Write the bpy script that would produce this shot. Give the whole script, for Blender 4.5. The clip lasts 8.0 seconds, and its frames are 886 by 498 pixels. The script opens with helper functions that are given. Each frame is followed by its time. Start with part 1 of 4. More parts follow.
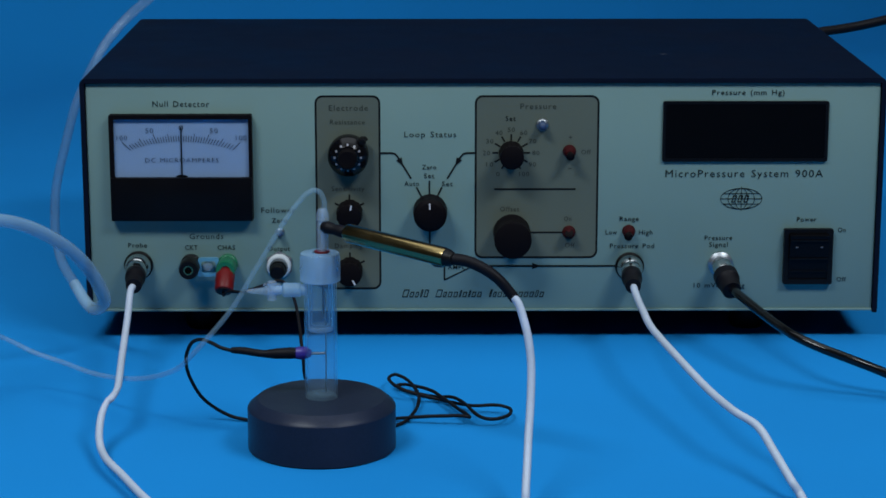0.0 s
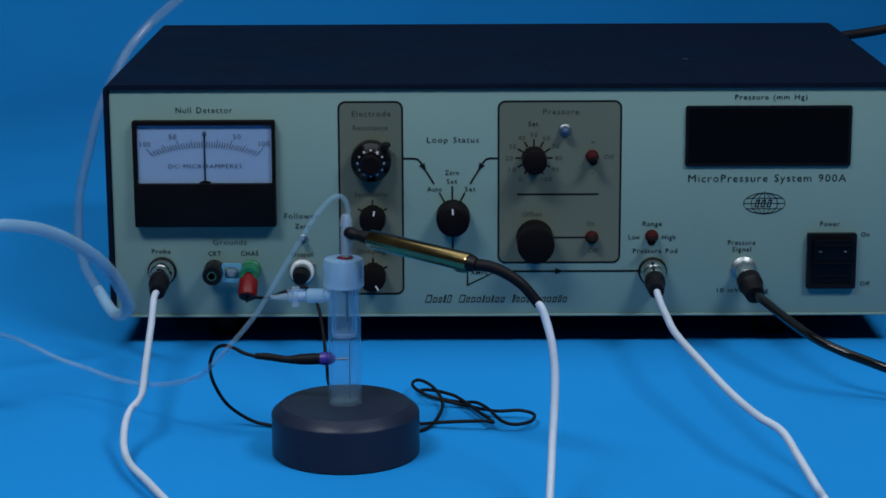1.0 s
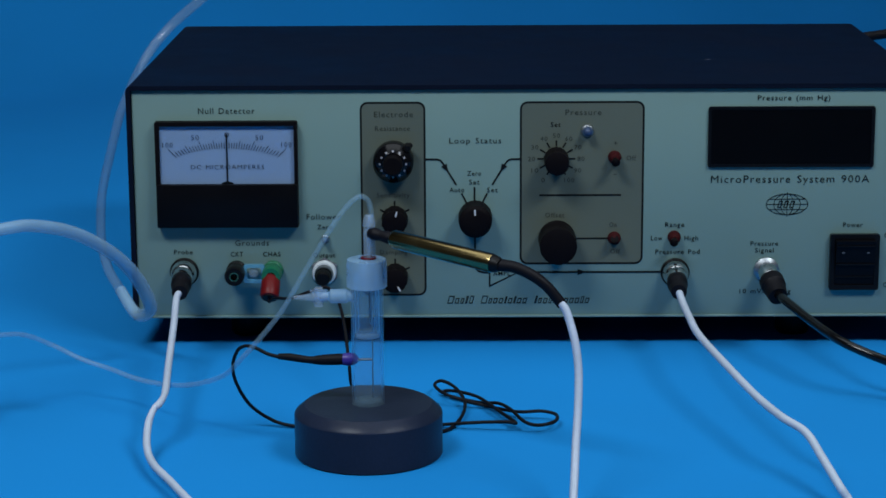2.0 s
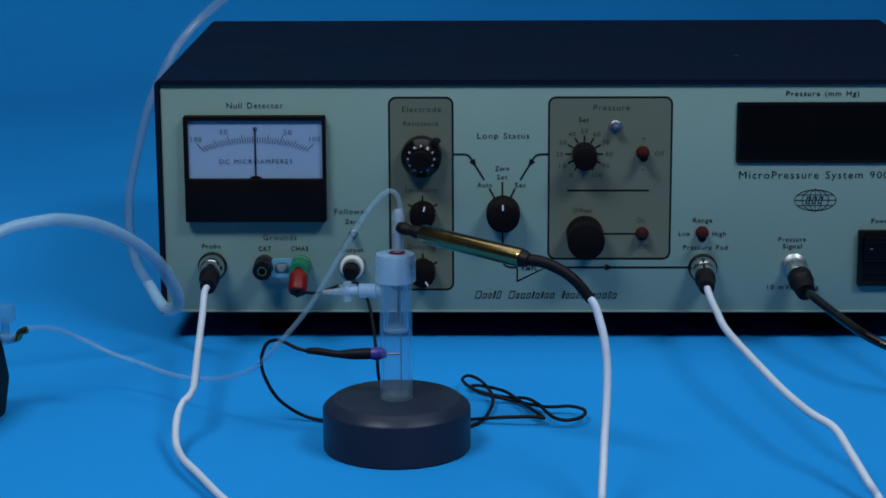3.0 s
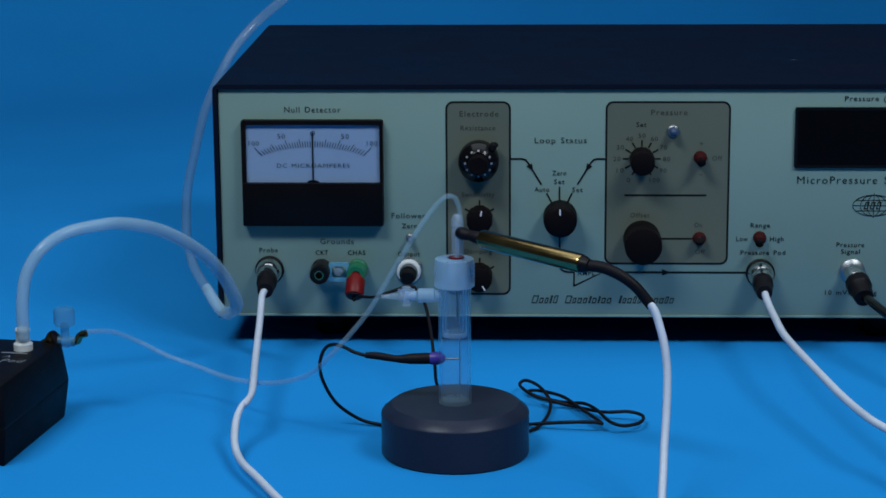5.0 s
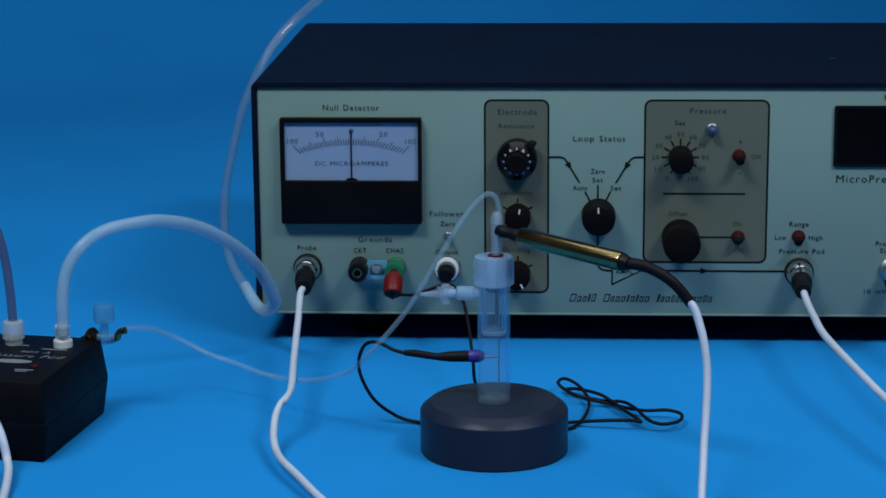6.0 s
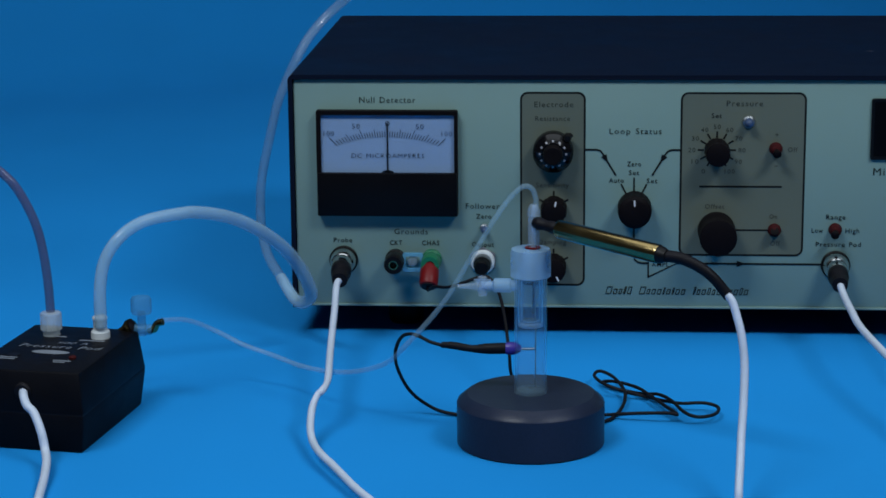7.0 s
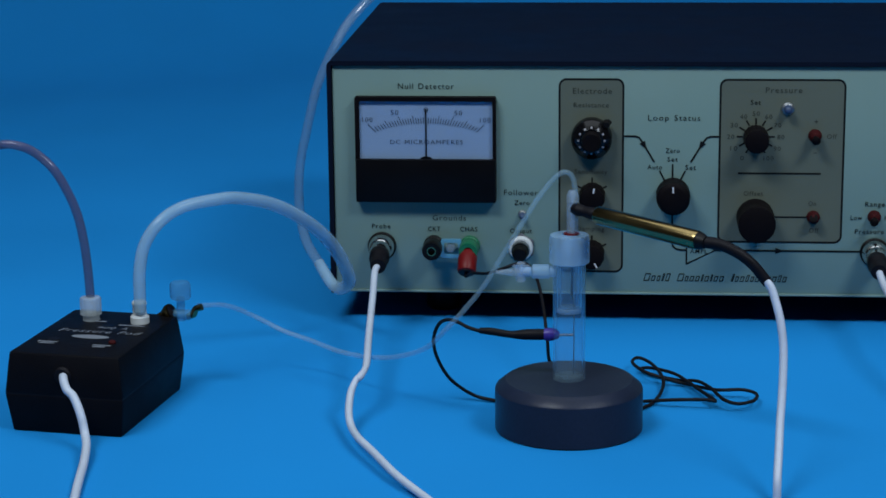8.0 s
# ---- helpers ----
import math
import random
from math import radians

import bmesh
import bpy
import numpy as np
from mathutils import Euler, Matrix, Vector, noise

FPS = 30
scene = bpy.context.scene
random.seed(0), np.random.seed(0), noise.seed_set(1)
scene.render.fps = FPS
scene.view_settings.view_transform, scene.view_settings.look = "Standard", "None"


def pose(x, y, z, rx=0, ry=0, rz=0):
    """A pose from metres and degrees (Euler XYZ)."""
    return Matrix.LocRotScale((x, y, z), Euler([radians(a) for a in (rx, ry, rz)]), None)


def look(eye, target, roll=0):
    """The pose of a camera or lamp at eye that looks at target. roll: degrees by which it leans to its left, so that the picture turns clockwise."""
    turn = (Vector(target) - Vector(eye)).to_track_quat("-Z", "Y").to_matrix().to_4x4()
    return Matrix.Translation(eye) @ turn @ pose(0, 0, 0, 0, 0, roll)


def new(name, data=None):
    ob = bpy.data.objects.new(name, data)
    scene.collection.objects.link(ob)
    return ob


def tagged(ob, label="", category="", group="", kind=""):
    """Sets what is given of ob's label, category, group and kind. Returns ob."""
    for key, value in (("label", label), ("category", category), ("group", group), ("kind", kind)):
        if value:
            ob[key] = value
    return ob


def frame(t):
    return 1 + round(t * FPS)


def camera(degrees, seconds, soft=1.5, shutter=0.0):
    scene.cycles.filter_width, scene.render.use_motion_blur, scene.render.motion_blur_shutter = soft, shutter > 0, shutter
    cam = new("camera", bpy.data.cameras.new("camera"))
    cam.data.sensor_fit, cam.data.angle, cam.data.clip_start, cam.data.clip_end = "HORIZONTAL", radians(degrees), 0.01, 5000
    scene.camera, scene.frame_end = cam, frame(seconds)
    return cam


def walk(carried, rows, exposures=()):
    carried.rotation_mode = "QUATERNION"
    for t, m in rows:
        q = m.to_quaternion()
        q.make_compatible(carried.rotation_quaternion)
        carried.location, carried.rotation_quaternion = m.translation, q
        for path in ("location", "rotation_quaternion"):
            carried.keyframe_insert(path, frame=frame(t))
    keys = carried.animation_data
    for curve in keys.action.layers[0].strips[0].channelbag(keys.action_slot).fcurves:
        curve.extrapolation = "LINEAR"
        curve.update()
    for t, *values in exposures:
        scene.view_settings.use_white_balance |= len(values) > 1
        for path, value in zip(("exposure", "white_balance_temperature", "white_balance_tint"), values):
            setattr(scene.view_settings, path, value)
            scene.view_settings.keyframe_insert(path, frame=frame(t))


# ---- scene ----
cam = camera(22.473, 8.0, soft=1.65)
# seconds, eye in metres, yaw, pitch, lean in degrees
PATH = [
    (0, -0.0295, -1.1875, 0.3268, -0.365, -13.18, -0.007),
    (0.5, -0.0303, -1.1881, 0.3272, -0.103, -13.09, 0.133),
    (1, -0.0307, -1.188, 0.3275, 0.183, -13.069, 0.249),
    (1.5, -0.032, -1.1874, 0.3269, 0.393, -12.989, 0.318),
    (3, -0.0366, -1.1885, 0.326, 1.211, -13.097, 0.29),
    (3.5, -0.0381, -1.1885, 0.3268, 1.505, -13.243, 0.299),
    (4, -0.0392, -1.1876, 0.3288, 1.771, -13.232, 0.297),
    (5.5, -0.0457, -1.1891, 0.3272, 2.766, -13.01, 0.438),
    (6, -0.0472, -1.1892, 0.3269, 3.197, -13.056, 0.451),
    (6.5, -0.0483, -1.1899, 0.3272, 3.544, -13.203, 0.483),
    (7, -0.0503, -1.1902, 0.3266, 3.993, -13.222, 0.518),
    (7.5, -0.0519, -1.1918, 0.3258, 4.525, -13.302, 0.488),
    (8, -0.0518, -1.1916, 0.3254, 4.926, -13.495, 0.596),
]
walk(cam, [(t, pose(x, y, z, 90 + pitch, 0, yaw) @ pose(0, 0, 0, 0, 0, -lean)) for t, x, y, z, yaw, pitch, lean in PATH])

# ---- light: two studio lamps overhead, in a dim room ----
world = bpy.data.worlds.new("room_air")
scene.world = world
world.use_nodes = True
world.node_tree.nodes["Background"].inputs[0].default_value = (0.03, 0.04, 0.06, 1)
world.node_tree.nodes["Background"].inputs[1].default_value = 0.3


def studio_lamp(x, y, z, watts, size, aim):
    data = bpy.data.lights.new("studio_lamp", "AREA")
    data.shape, data.size, data.size_y = "RECTANGLE", size, 0.22
    data.spread = radians(120)
    data.energy, data.color = watts, (0.84, 0.93, 1.0)
    ob = new("studio_lamp", data)
    ob.matrix_world = look((x, y, z), aim)
    return ob


studio_lamp(-0.63, -0.93, 1.35, 6.4, 0.62, (-0.16, -0.12, 0.0))
studio_lamp(0.76, -0.90, 1.35, 6.4, 0.62, (0.06, -0.12, 0.0))
# unseen wide overhead light, added as the room's ambient fill
room = bpy.data.lights.new("overhead_fill", "AREA")
room.shape, room.size, room.size_y, room.energy, room.color = "RECTANGLE", 2.0, 1.3, 12.8, (0.84, 0.93, 1.0)
new("overhead_fill", room).matrix_world = look((-0.05, 0.06, 1.96), (-0.05, 0.07, 0))


# ---- materials ----
def mat(name, colour, rough=0.5, metal=0.0, grain=0.0, grain_scale=900.0, patch=0.0, patch_scale=25.0, bump=0.0,
        trans=0.0, ior=1.45, coat=0.0, see=0.0, spec=0.5):
    """A principled surface, with fine grain, larger patches, relief and, for milky plastics, some plain see-through."""
    m = bpy.data.materials.new(name)
    m.use_nodes = True
    nt = m.node_tree
    n, l = nt.nodes, nt.links
    p = n["Principled BSDF"]
    p.inputs["Base Color"].default_value = (*colour, 1)
    p.inputs["Roughness"].default_value = rough
    p.inputs["Metallic"].default_value = metal
    p.inputs["Transmission Weight"].default_value = trans
    p.inputs["IOR"].default_value = ior
    p.inputs["Coat Weight"].default_value = coat
    p.inputs["Specular IOR Level"].default_value = spec
    if grain or patch or bump:
        co = n.new("ShaderNodeTexCoord")
        fine = n.new("ShaderNodeTexNoise")
        fine.inputs["Scale"].default_value = grain_scale
        fine.inputs["Detail"].default_value = 4
        wide = n.new("ShaderNodeTexNoise")
        wide.inputs["Scale"].default_value = patch_scale
        wide.inputs["Detail"].default_value = 5
        l.new(co.outputs["Object"], fine.inputs["Vector"])
        l.new(co.outputs["Object"], wide.inputs["Vector"])
        prev = None
        for tex, amount in ((fine, grain), (wide, patch)):
            if not amount:
                continue
            rng = n.new("ShaderNodeMapRange")
            rng.inputs["From Min"].default_value, rng.inputs["From Max"].default_value = 0.25, 0.75
            rng.inputs["To Min"].default_value, rng.inputs["To Max"].default_value = 1 - amount, 1 + amount
            l.new(tex.outputs["Fac"], rng.inputs["Value"])
            mul = n.new("ShaderNodeVectorMath")
            mul.operation = "SCALE"
            if prev is None:
                mul.inputs[0].default_value = colour
            else:
                l.new(prev, mul.inputs[0])
            l.new(rng.outputs["Result"], mul.inputs["Scale"])
            prev = mul.outputs["Vector"]
        if prev is not None:
            l.new(prev, p.inputs["Base Color"])
        if patch:
            rr = n.new("ShaderNodeMapRange")
            rr.inputs["From Min"].default_value, rr.inputs["From Max"].default_value = 0.3, 0.7
            rr.inputs["To Min"].default_value, rr.inputs["To Max"].default_value = max(0.02, rough * 0.85), min(1, rough * 1.15)
            l.new(wide.outputs["Fac"], rr.inputs["Value"])
            l.new(rr.outputs["Result"], p.inputs["Roughness"])
        if bump:
            b = n.new("ShaderNodeBump")
            b.inputs["Strength"].default_value = bump
            b.inputs["Distance"].default_value = 0.0004
            l.new(fine.outputs["Fac"], b.inputs["Height"])
            l.new(b.outputs["Normal"], p.inputs["Normal"])
    if see:
        mix = n.new("ShaderNodeMixShader")
        clear = n.new("ShaderNodeBsdfTransparent")
        clear.inputs["Color"].default_value = (0.9, 0.95, 1.0, 1)
        mix.inputs["Fac"].default_value = see
        l.new(p.outputs["BSDF"], mix.inputs[1])
        l.new(clear.outputs["BSDF"], mix.inputs[2])
        l.new(mix.outputs["Shader"], n["Material Output"].inputs["Surface"])
    return m


M_PAPER = mat("blue_paper", (0.007, 0.20, 0.53), 0.85, spec=0.12, grain=0.03, grain_scale=1500, patch=0.05, patch_scale=6, bump=0.05)
M_PLASTER = mat("grey_plaster", (0.20, 0.205, 0.21), 0.9, grain=0.04, grain_scale=60, patch=0.06, patch_scale=3)
M_DESK = mat("desk_laminate", (0.2, 0.2, 0.2), 0.6, grain=0.05, patch=0.05)
M_CASE = mat("black_case_paint", (0.0030, 0.0057, 0.0150), 0.6, spec=0.06, grain=0.12, grain_scale=1400, patch=0.1, patch_scale=14, bump=0.25)
M_PANEL = mat("pale_green_panel_paint", (0.146, 0.236, 0.220), 0.55, grain=0.02, grain_scale=1800, patch=0.025, patch_scale=12, bump=0.05)
M_TAUPE = mat("taupe_silkscreen", (0.088, 0.105, 0.081), 0.6, grain=0.03, grain_scale=1800, patch=0.03, patch_scale=20)
M_INK = mat("black_ink", (0.006, 0.007, 0.008), 0.6, spec=0.1, grain=0.1)
M_BLACK = mat("black_plastic", (0.0032, 0.003, 0.0036), 0.42, spec=0.2, grain=0.1, patch=0.1, patch_scale=60)
M_GLOSS = mat("glossy_black_plastic", (0.003, 0.003, 0.004), 0.32, spec=0.12, patch=0.1, patch_scale=40)
M_FILTER = mat("dark_display_filter", (0.0015, 0.0013, 0.0015), 0.35, spec=0.1, patch=0.1, patch_scale=40)
M_RUBBER = mat("black_rubber", (0.0045, 0.0042, 0.0065), 0.55, spec=0.16, grain=0.15, patch=0.15, patch_scale=80)
M_BASE = mat("dark_grey_plastic_base", (0.012, 0.018, 0.037), 0.36, spec=0.20, grain=0.12, grain_scale=700, patch=0.14, patch_scale=40, bump=0.2)
M_BOX = mat("black_abs_box", (0.003, 0.003, 0.0045), 0.5, spec=0.1, grain=0.2, grain_scale=1800, patch=0.12, patch_scale=50, bump=0.5)
M_STEEL = mat("nickel_steel", (0.30, 0.32, 0.34), 0.42, metal=1.0, grain=0.05, patch=0.1, patch_scale=90)
M_CHROME = mat("bright_nickel", (0.55, 0.57, 0.58), 0.16, metal=1.0, patch=0.1, patch_scale=90)
M_CABLE = mat("glossy_black_cable", (0.004, 0.004, 0.005), 0.18, spec=0.45, patch=0.15, patch_scale=60)
M_BRASS = mat("brass", (0.30, 0.22, 0.095), 0.22, metal=1.0, grain=0.06, grain_scale=500, patch=0.12, patch_scale=70)
M_RED = mat("red_plastic", (0.115, 0.004, 0.005), 0.42, spec=0.25, patch=0.1, patch_scale=80)
M_DARKRED = mat("dark_red_cap", (0.035, 0.004, 0.005), 0.75, spec=0.12, patch=0.1, patch_scale=80)
M_GREEN = mat("green_plastic", (0.008, 0.12, 0.055), 0.35, patch=0.1, patch_scale=80)
M_WHITE = mat("white_cable_sheath", (0.42, 0.48, 0.58), 0.45, grain=0.05, grain_scale=400, patch=0.08, patch_scale=45, bump=0.1)
M_NYLON = mat("white_nylon", (0.52, 0.56, 0.58), 0.4, patch=0.05, patch_scale=60)
M_DIAL = mat("meter_scale_card", (0.38, 0.45, 0.56), 0.6, grain=0.015, patch=0.02, patch_scale=30)
M_PRINT = mat("grey_print", (0.085, 0.095, 0.12), 0.6, grain=0.1)
M_MARK = mat("white_mark", (0.55, 0.55, 0.58), 0.5, grain=0.03)
M_FIGURE = mat("grey_dial_figures", (0.22, 0.22, 0.25), 0.5, grain=0.1)
M_SILICONE = mat("milky_silicone_tubing", (0.28, 0.45, 0.58), 0.2, patch=0.08, patch_scale=60, see=0.5)
M_NUT = mat("cloudy_nylon", (0.48, 0.54, 0.56), 0.35, patch=0.05, patch_scale=80, see=0.55)
M_FAINT = mat("worn_grey_ink", (0.034, 0.039, 0.034), 0.6, spec=0.1, grain=0.1)
M_THIN = mat("thin_translucent_tubing", (0.29, 0.45, 0.54), 0.22, patch=0.1, patch_scale=60, see=0.77)
M_SMOKETUBE = mat("mauve_vinyl_tubing", (0.075, 0.075, 0.15), 0.12, patch=0.06, patch_scale=60, see=0.4)
M_FROST = mat("frosted_plastic", (0.33, 0.54, 0.74), 0.3, patch=0.05, patch_scale=80, see=0.60)
M_LUER = mat("translucent_luer_plastic", (0.46, 0.58, 0.70), 0.22, patch=0.04, patch_scale=80, see=0.76)
M_KNOB = mat("matt_black_knob", (0.0036, 0.0026, 0.0034), 0.6, spec=0.08, grain=0.1, patch=0.15, patch_scale=90)
M_DIALBLACK = mat("polished_black_dial", (0.003, 0.003, 0.004), 0.17, spec=0.36, patch=0.1, patch_scale=60)
M_PODPRINT = mat("pale_box_print", (0.14, 0.16, 0.19), 0.6, grain=0.25, grain_scale=2500)


def clear(name, tint, milk_colour, milk, gloss=0.5, rough=0.06, power=4.0, sheen=(1.0, 1.0, 1.0)):
    """Thin clear plastic: light goes straight on, a little is scattered, and the rim shines."""
    m = bpy.data.materials.new(name)
    m.use_nodes = True
    n, l = m.node_tree.nodes, m.node_tree.links
    n.remove(n["Principled BSDF"])
    through_it, haze, shine = n.new("ShaderNodeBsdfTransparent"), n.new("ShaderNodeBsdfDiffuse"), n.new("ShaderNodeBsdfGlossy")
    through_it.inputs["Color"].default_value = (*tint, 1)
    haze.inputs["Color"].default_value = (*milk_colour, 1)
    shine.inputs["Color"].default_value = (*sheen, 1)
    shine.inputs["Roughness"].default_value = rough
    tex = n.new("ShaderNodeTexNoise")
    tex.inputs["Scale"].default_value, tex.inputs["Detail"].default_value = 160, 3
    co = n.new("ShaderNodeTexCoord")
    l.new(co.outputs["Object"], tex.inputs["Vector"])
    amount = n.new("ShaderNodeMapRange")
    amount.inputs["To Min"].default_value, amount.inputs["To Max"].default_value = milk * 0.6, milk * 1.4
    l.new(tex.outputs["Fac"], amount.inputs["Value"])
    body, top = n.new("ShaderNodeMixShader"), n.new("ShaderNodeMixShader")
    l.new(amount.outputs["Result"], body.inputs["Fac"])
    l.new(through_it.outputs[0], body.inputs[1])
    l.new(haze.outputs[0], body.inputs[2])
    rim = n.new("ShaderNodeLayerWeight")
    rim.inputs["Blend"].default_value = 0.5
    steep, cut = n.new("ShaderNodeMath"), n.new("ShaderNodeMath")
    steep.operation, cut.operation = "POWER", "MULTIPLY_ADD"
    steep.inputs[1].default_value = power
    cut.inputs[1].default_value, cut.inputs[2].default_value = gloss, 0.03
    l.new(rim.outputs["Facing"], steep.inputs[0])
    l.new(steep.outputs[0], cut.inputs[0])
    l.new(cut.outputs[0], top.inputs["Fac"])
    l.new(body.outputs[0], top.inputs[1])
    l.new(shine.outputs[0], top.inputs[2])
    l.new(top.outputs[0], n["Material Output"].inputs["Surface"])
    return m


M_VALVE = mat("frosted_valve_plastic", (0.09, 0.30, 0.50), 0.3, patch=0.15, patch_scale=250, see=0.62)
# blue-tinted rim gloss stands in for edges brightened by refraction
M_GLASS = clear("clear_acrylic", (0.97, 0.985, 1.0), (0.40, 0.64, 0.84), 0.035, 0.6, 0.3, 3.0, (0.80, 0.93, 1.0))
M_CUP = clear("cup_acrylic", (0.96, 0.98, 1.0), (0.36, 0.60, 0.80), 0.03, 0.9, 0.4, 2.2, (0.75, 0.90, 1.0))
M_CLEARHOSE = clear("clear_vinyl_hose", (0.88, 0.93, 0.96), (0.34, 0.46, 0.54), 0.12, 0.7, 0.14)
M_PURPLE = mat("violet_heatshrink", (0.035, 0.02, 0.22), 0.4, patch=0.1, patch_scale=90)
M_BLUEBAR = mat("blue_plastic_link", (0.10, 0.31, 0.47), 0.35, patch=0.08, patch_scale=70, see=0.25)
M_LED = mat("clear_led_lens", (0.05, 0.085, 0.17), 0.4, trans=0.3, spec=0.25)
M_PANE = mat("clear_meter_window", (0.01, 0.01, 0.012), 0.04, see=0.93)


# ---- building helpers ----
def part(name, bm, material, parent=None, label="", smooth=True, angle=40):
    bmesh.ops.recalc_face_normals(bm, faces=bm.faces)
    me = bpy.data.meshes.new(name)
    if smooth:
        for fc in bm.faces:
            fc.smooth = True
        for ed in bm.edges:
            if len(ed.link_faces) == 2 and ed.calc_face_angle() > radians(angle):
                ed.smooth = False
    bm.to_mesh(me)
    bm.free()
    me.materials.append(material)
    ob = new(name, me)
    if parent is not None:
        ob.parent = parent
    if label:
        ob["label"] = label
    return ob


def thing(name, label, category, place=(0, 0, 0), turn=0, group=""):
    ob = new(name)
    ob.empty_display_size = 0.01
    ob.matrix_world = pose(*place, 0, 0, turn)
    return tagged(ob, label, category, group)


def box(x0, x1, y0, y1, z0, z1, bevel=0.0, seg=2):
    bm = bmesh.new()
    bmesh.ops.create_cube(bm, size=1)
    for v in bm.verts:
        v.co = Vector(((x0 + x1) / 2 + v.co.x * (x1 - x0), (y0 + y1) / 2 + v.co.y * (y1 - y0), (z0 + z1) / 2 + v.co.z * (z1 - z0)))
    if bevel:
        bmesh.ops.bevel(bm, geom=bm.edges[:], offset=bevel, segments=seg, profile=0.5, affect="EDGES")
    return bm


def lathe(profile, seg=40, m=None, flute=0, depth=0.0, flute_from=-1e9, flute_to=1e9):
    """A body turned about z from rows of (radius, height); with flutes, its rim is scalloped between two heights."""
    bm = bmesh.new()
    rings = []
    for r, h in profile:
        ring = []
        for i in range(seg):
            a = 2 * math.pi * i / seg
            rr = r
            if flute and flute_from <= h <= flute_to:
                rr -= depth * (0.5 + 0.5 * math.cos(a * flute))
            ring.append(bm.verts.new((rr * math.cos(a), rr * math.sin(a), h)))
        rings.append(ring)
    for a, b in zip(rings, rings[1:]):
        for i in range(seg):
            bm.faces.new((a[i], a[(i + 1) % seg], b[(i + 1) % seg], b[i]))
    if profile[0] != profile[-1]:
        bm.faces.new(rings[0][::-1])
        bm.faces.new(rings[-1])
    else:
        bmesh.ops.remove_doubles(bm, verts=bm.verts, dist=1e-7)
    if m is not None:
        bm.transform(m)
    return bm


def outward(x, z, y=0.0):
    """From a turned body's own axis to one that stands out of the front panel, towards -y."""
    return Matrix.Translation((x, y, z)) @ Matrix.Rotation(radians(90), 4, "X")


def spline(points, step=6):
    pts = [Vector(p) for p in points]
    ext = [2 * pts[0] - pts[1]] + pts + [2 * pts[-1] - pts[-2]]
    out = []
    for i in range(1, len(ext) - 2):
        p0, p1, p2, p3 = ext[i - 1:i + 3]
        for k in range(step):
            t = k / step
            out.append(0.5 * (2 * p1 + (p2 - p0) * t + (2 * p0 - 5 * p1 + 4 * p2 - p3) * t * t + (3 * p1 - p0 - 3 * p2 + p3) * t ** 3))
    out.append(pts[-1])
    return out


def tube(points, radius, seg=14, step=6, round_end=True):
    """A round body along a smooth curve; radius is a number or one for each given point."""
    line = spline(points, step)
    n = len(line)
    if isinstance(radius, (int, float)):
        radii = [radius] * n
    else:
        radii = []
        for i in range(n):
            u = i / step
            k = min(int(u), len(radius) - 2)
            radii.append(radius[k] + (radius[k + 1] - radius[k]) * min(1, u - k))
    bm = bmesh.new()
    rings = []
    normal = None
    for i, p in enumerate(line):
        d = (line[min(i + 1, n - 1)] - line[max(i - 1, 0)]).normalized()
        if normal is None:
            normal = d.orthogonal().normalized()
        else:
            normal = (normal - d * normal.dot(d)).normalized()
        side = d.cross(normal)
        rings.append([bm.verts.new(p + radii[i] * (math.cos(2 * math.pi * k / seg) * normal + math.sin(2 * math.pi * k / seg) * side)) for k in range(seg)])
    for a, b in zip(rings, rings[1:]):
        for k in range(seg):
            bm.faces.new((a[k], a[(k + 1) % seg], b[(k + 1) % seg], b[k]))
    bm.faces.new(rings[0][::-1])
    bm.faces.new(rings[-1])
    return bm


def rod(p, q, profile, seg=32):
    """A body turned about the line from p towards q; profile rows are (radius, metres along the line)."""
    d = Vector(q) - Vector(p)
    m = Matrix.Translation(p) @ d.to_track_quat("Z", "Y").to_matrix().to_4x4()
    return lathe(profile, seg, m)


def band(points, width, y0, y1):
    """A flat printed line of even width on the front panel, through (x, z) points."""
    bm = bmesh.new()
    n = len(points)
    rows = []
    for i, (x, z) in enumerate(points):
        ax, az = points[max(i - 1, 0)]
        bx, bz = points[min(i + 1, n - 1)]
        dx, dz = bx - ax, bz - az
        s = math.hypot(dx, dz)
        nx, nz = -dz / s * width / 2, dx / s * width / 2
        rows.append([bm.verts.new(c) for c in ((x + nx, y0, z + nz), (x - nx, y0, z - nz), (x - nx, y1, z - nz), (x + nx, y1, z + nz))])
    for a, b in zip(rows, rows[1:]):
        for k in range(4):
            bm.faces.new((a[k], a[(k + 1) % 4], b[(k + 1) % 4], b[k]))
    bm.faces.new(rows[0][::-1])
    bm.faces.new(rows[-1])
    return bm


def round_rect(x0, x1, z0, z1, r, seg=6):
    pts = []
    for cx, cz, a0 in ((x1 - r, z1 - r, 0), (x0 + r, z1 - r, 90), (x0 + r, z0 + r, 180), (x1 - r, z0 + r, 270)):
        for k in range(seg + 1):
            a = radians(a0 + 90 * k / seg)
            pts.append((cx + r * math.cos(a), cz + r * math.sin(a)))
    return pts


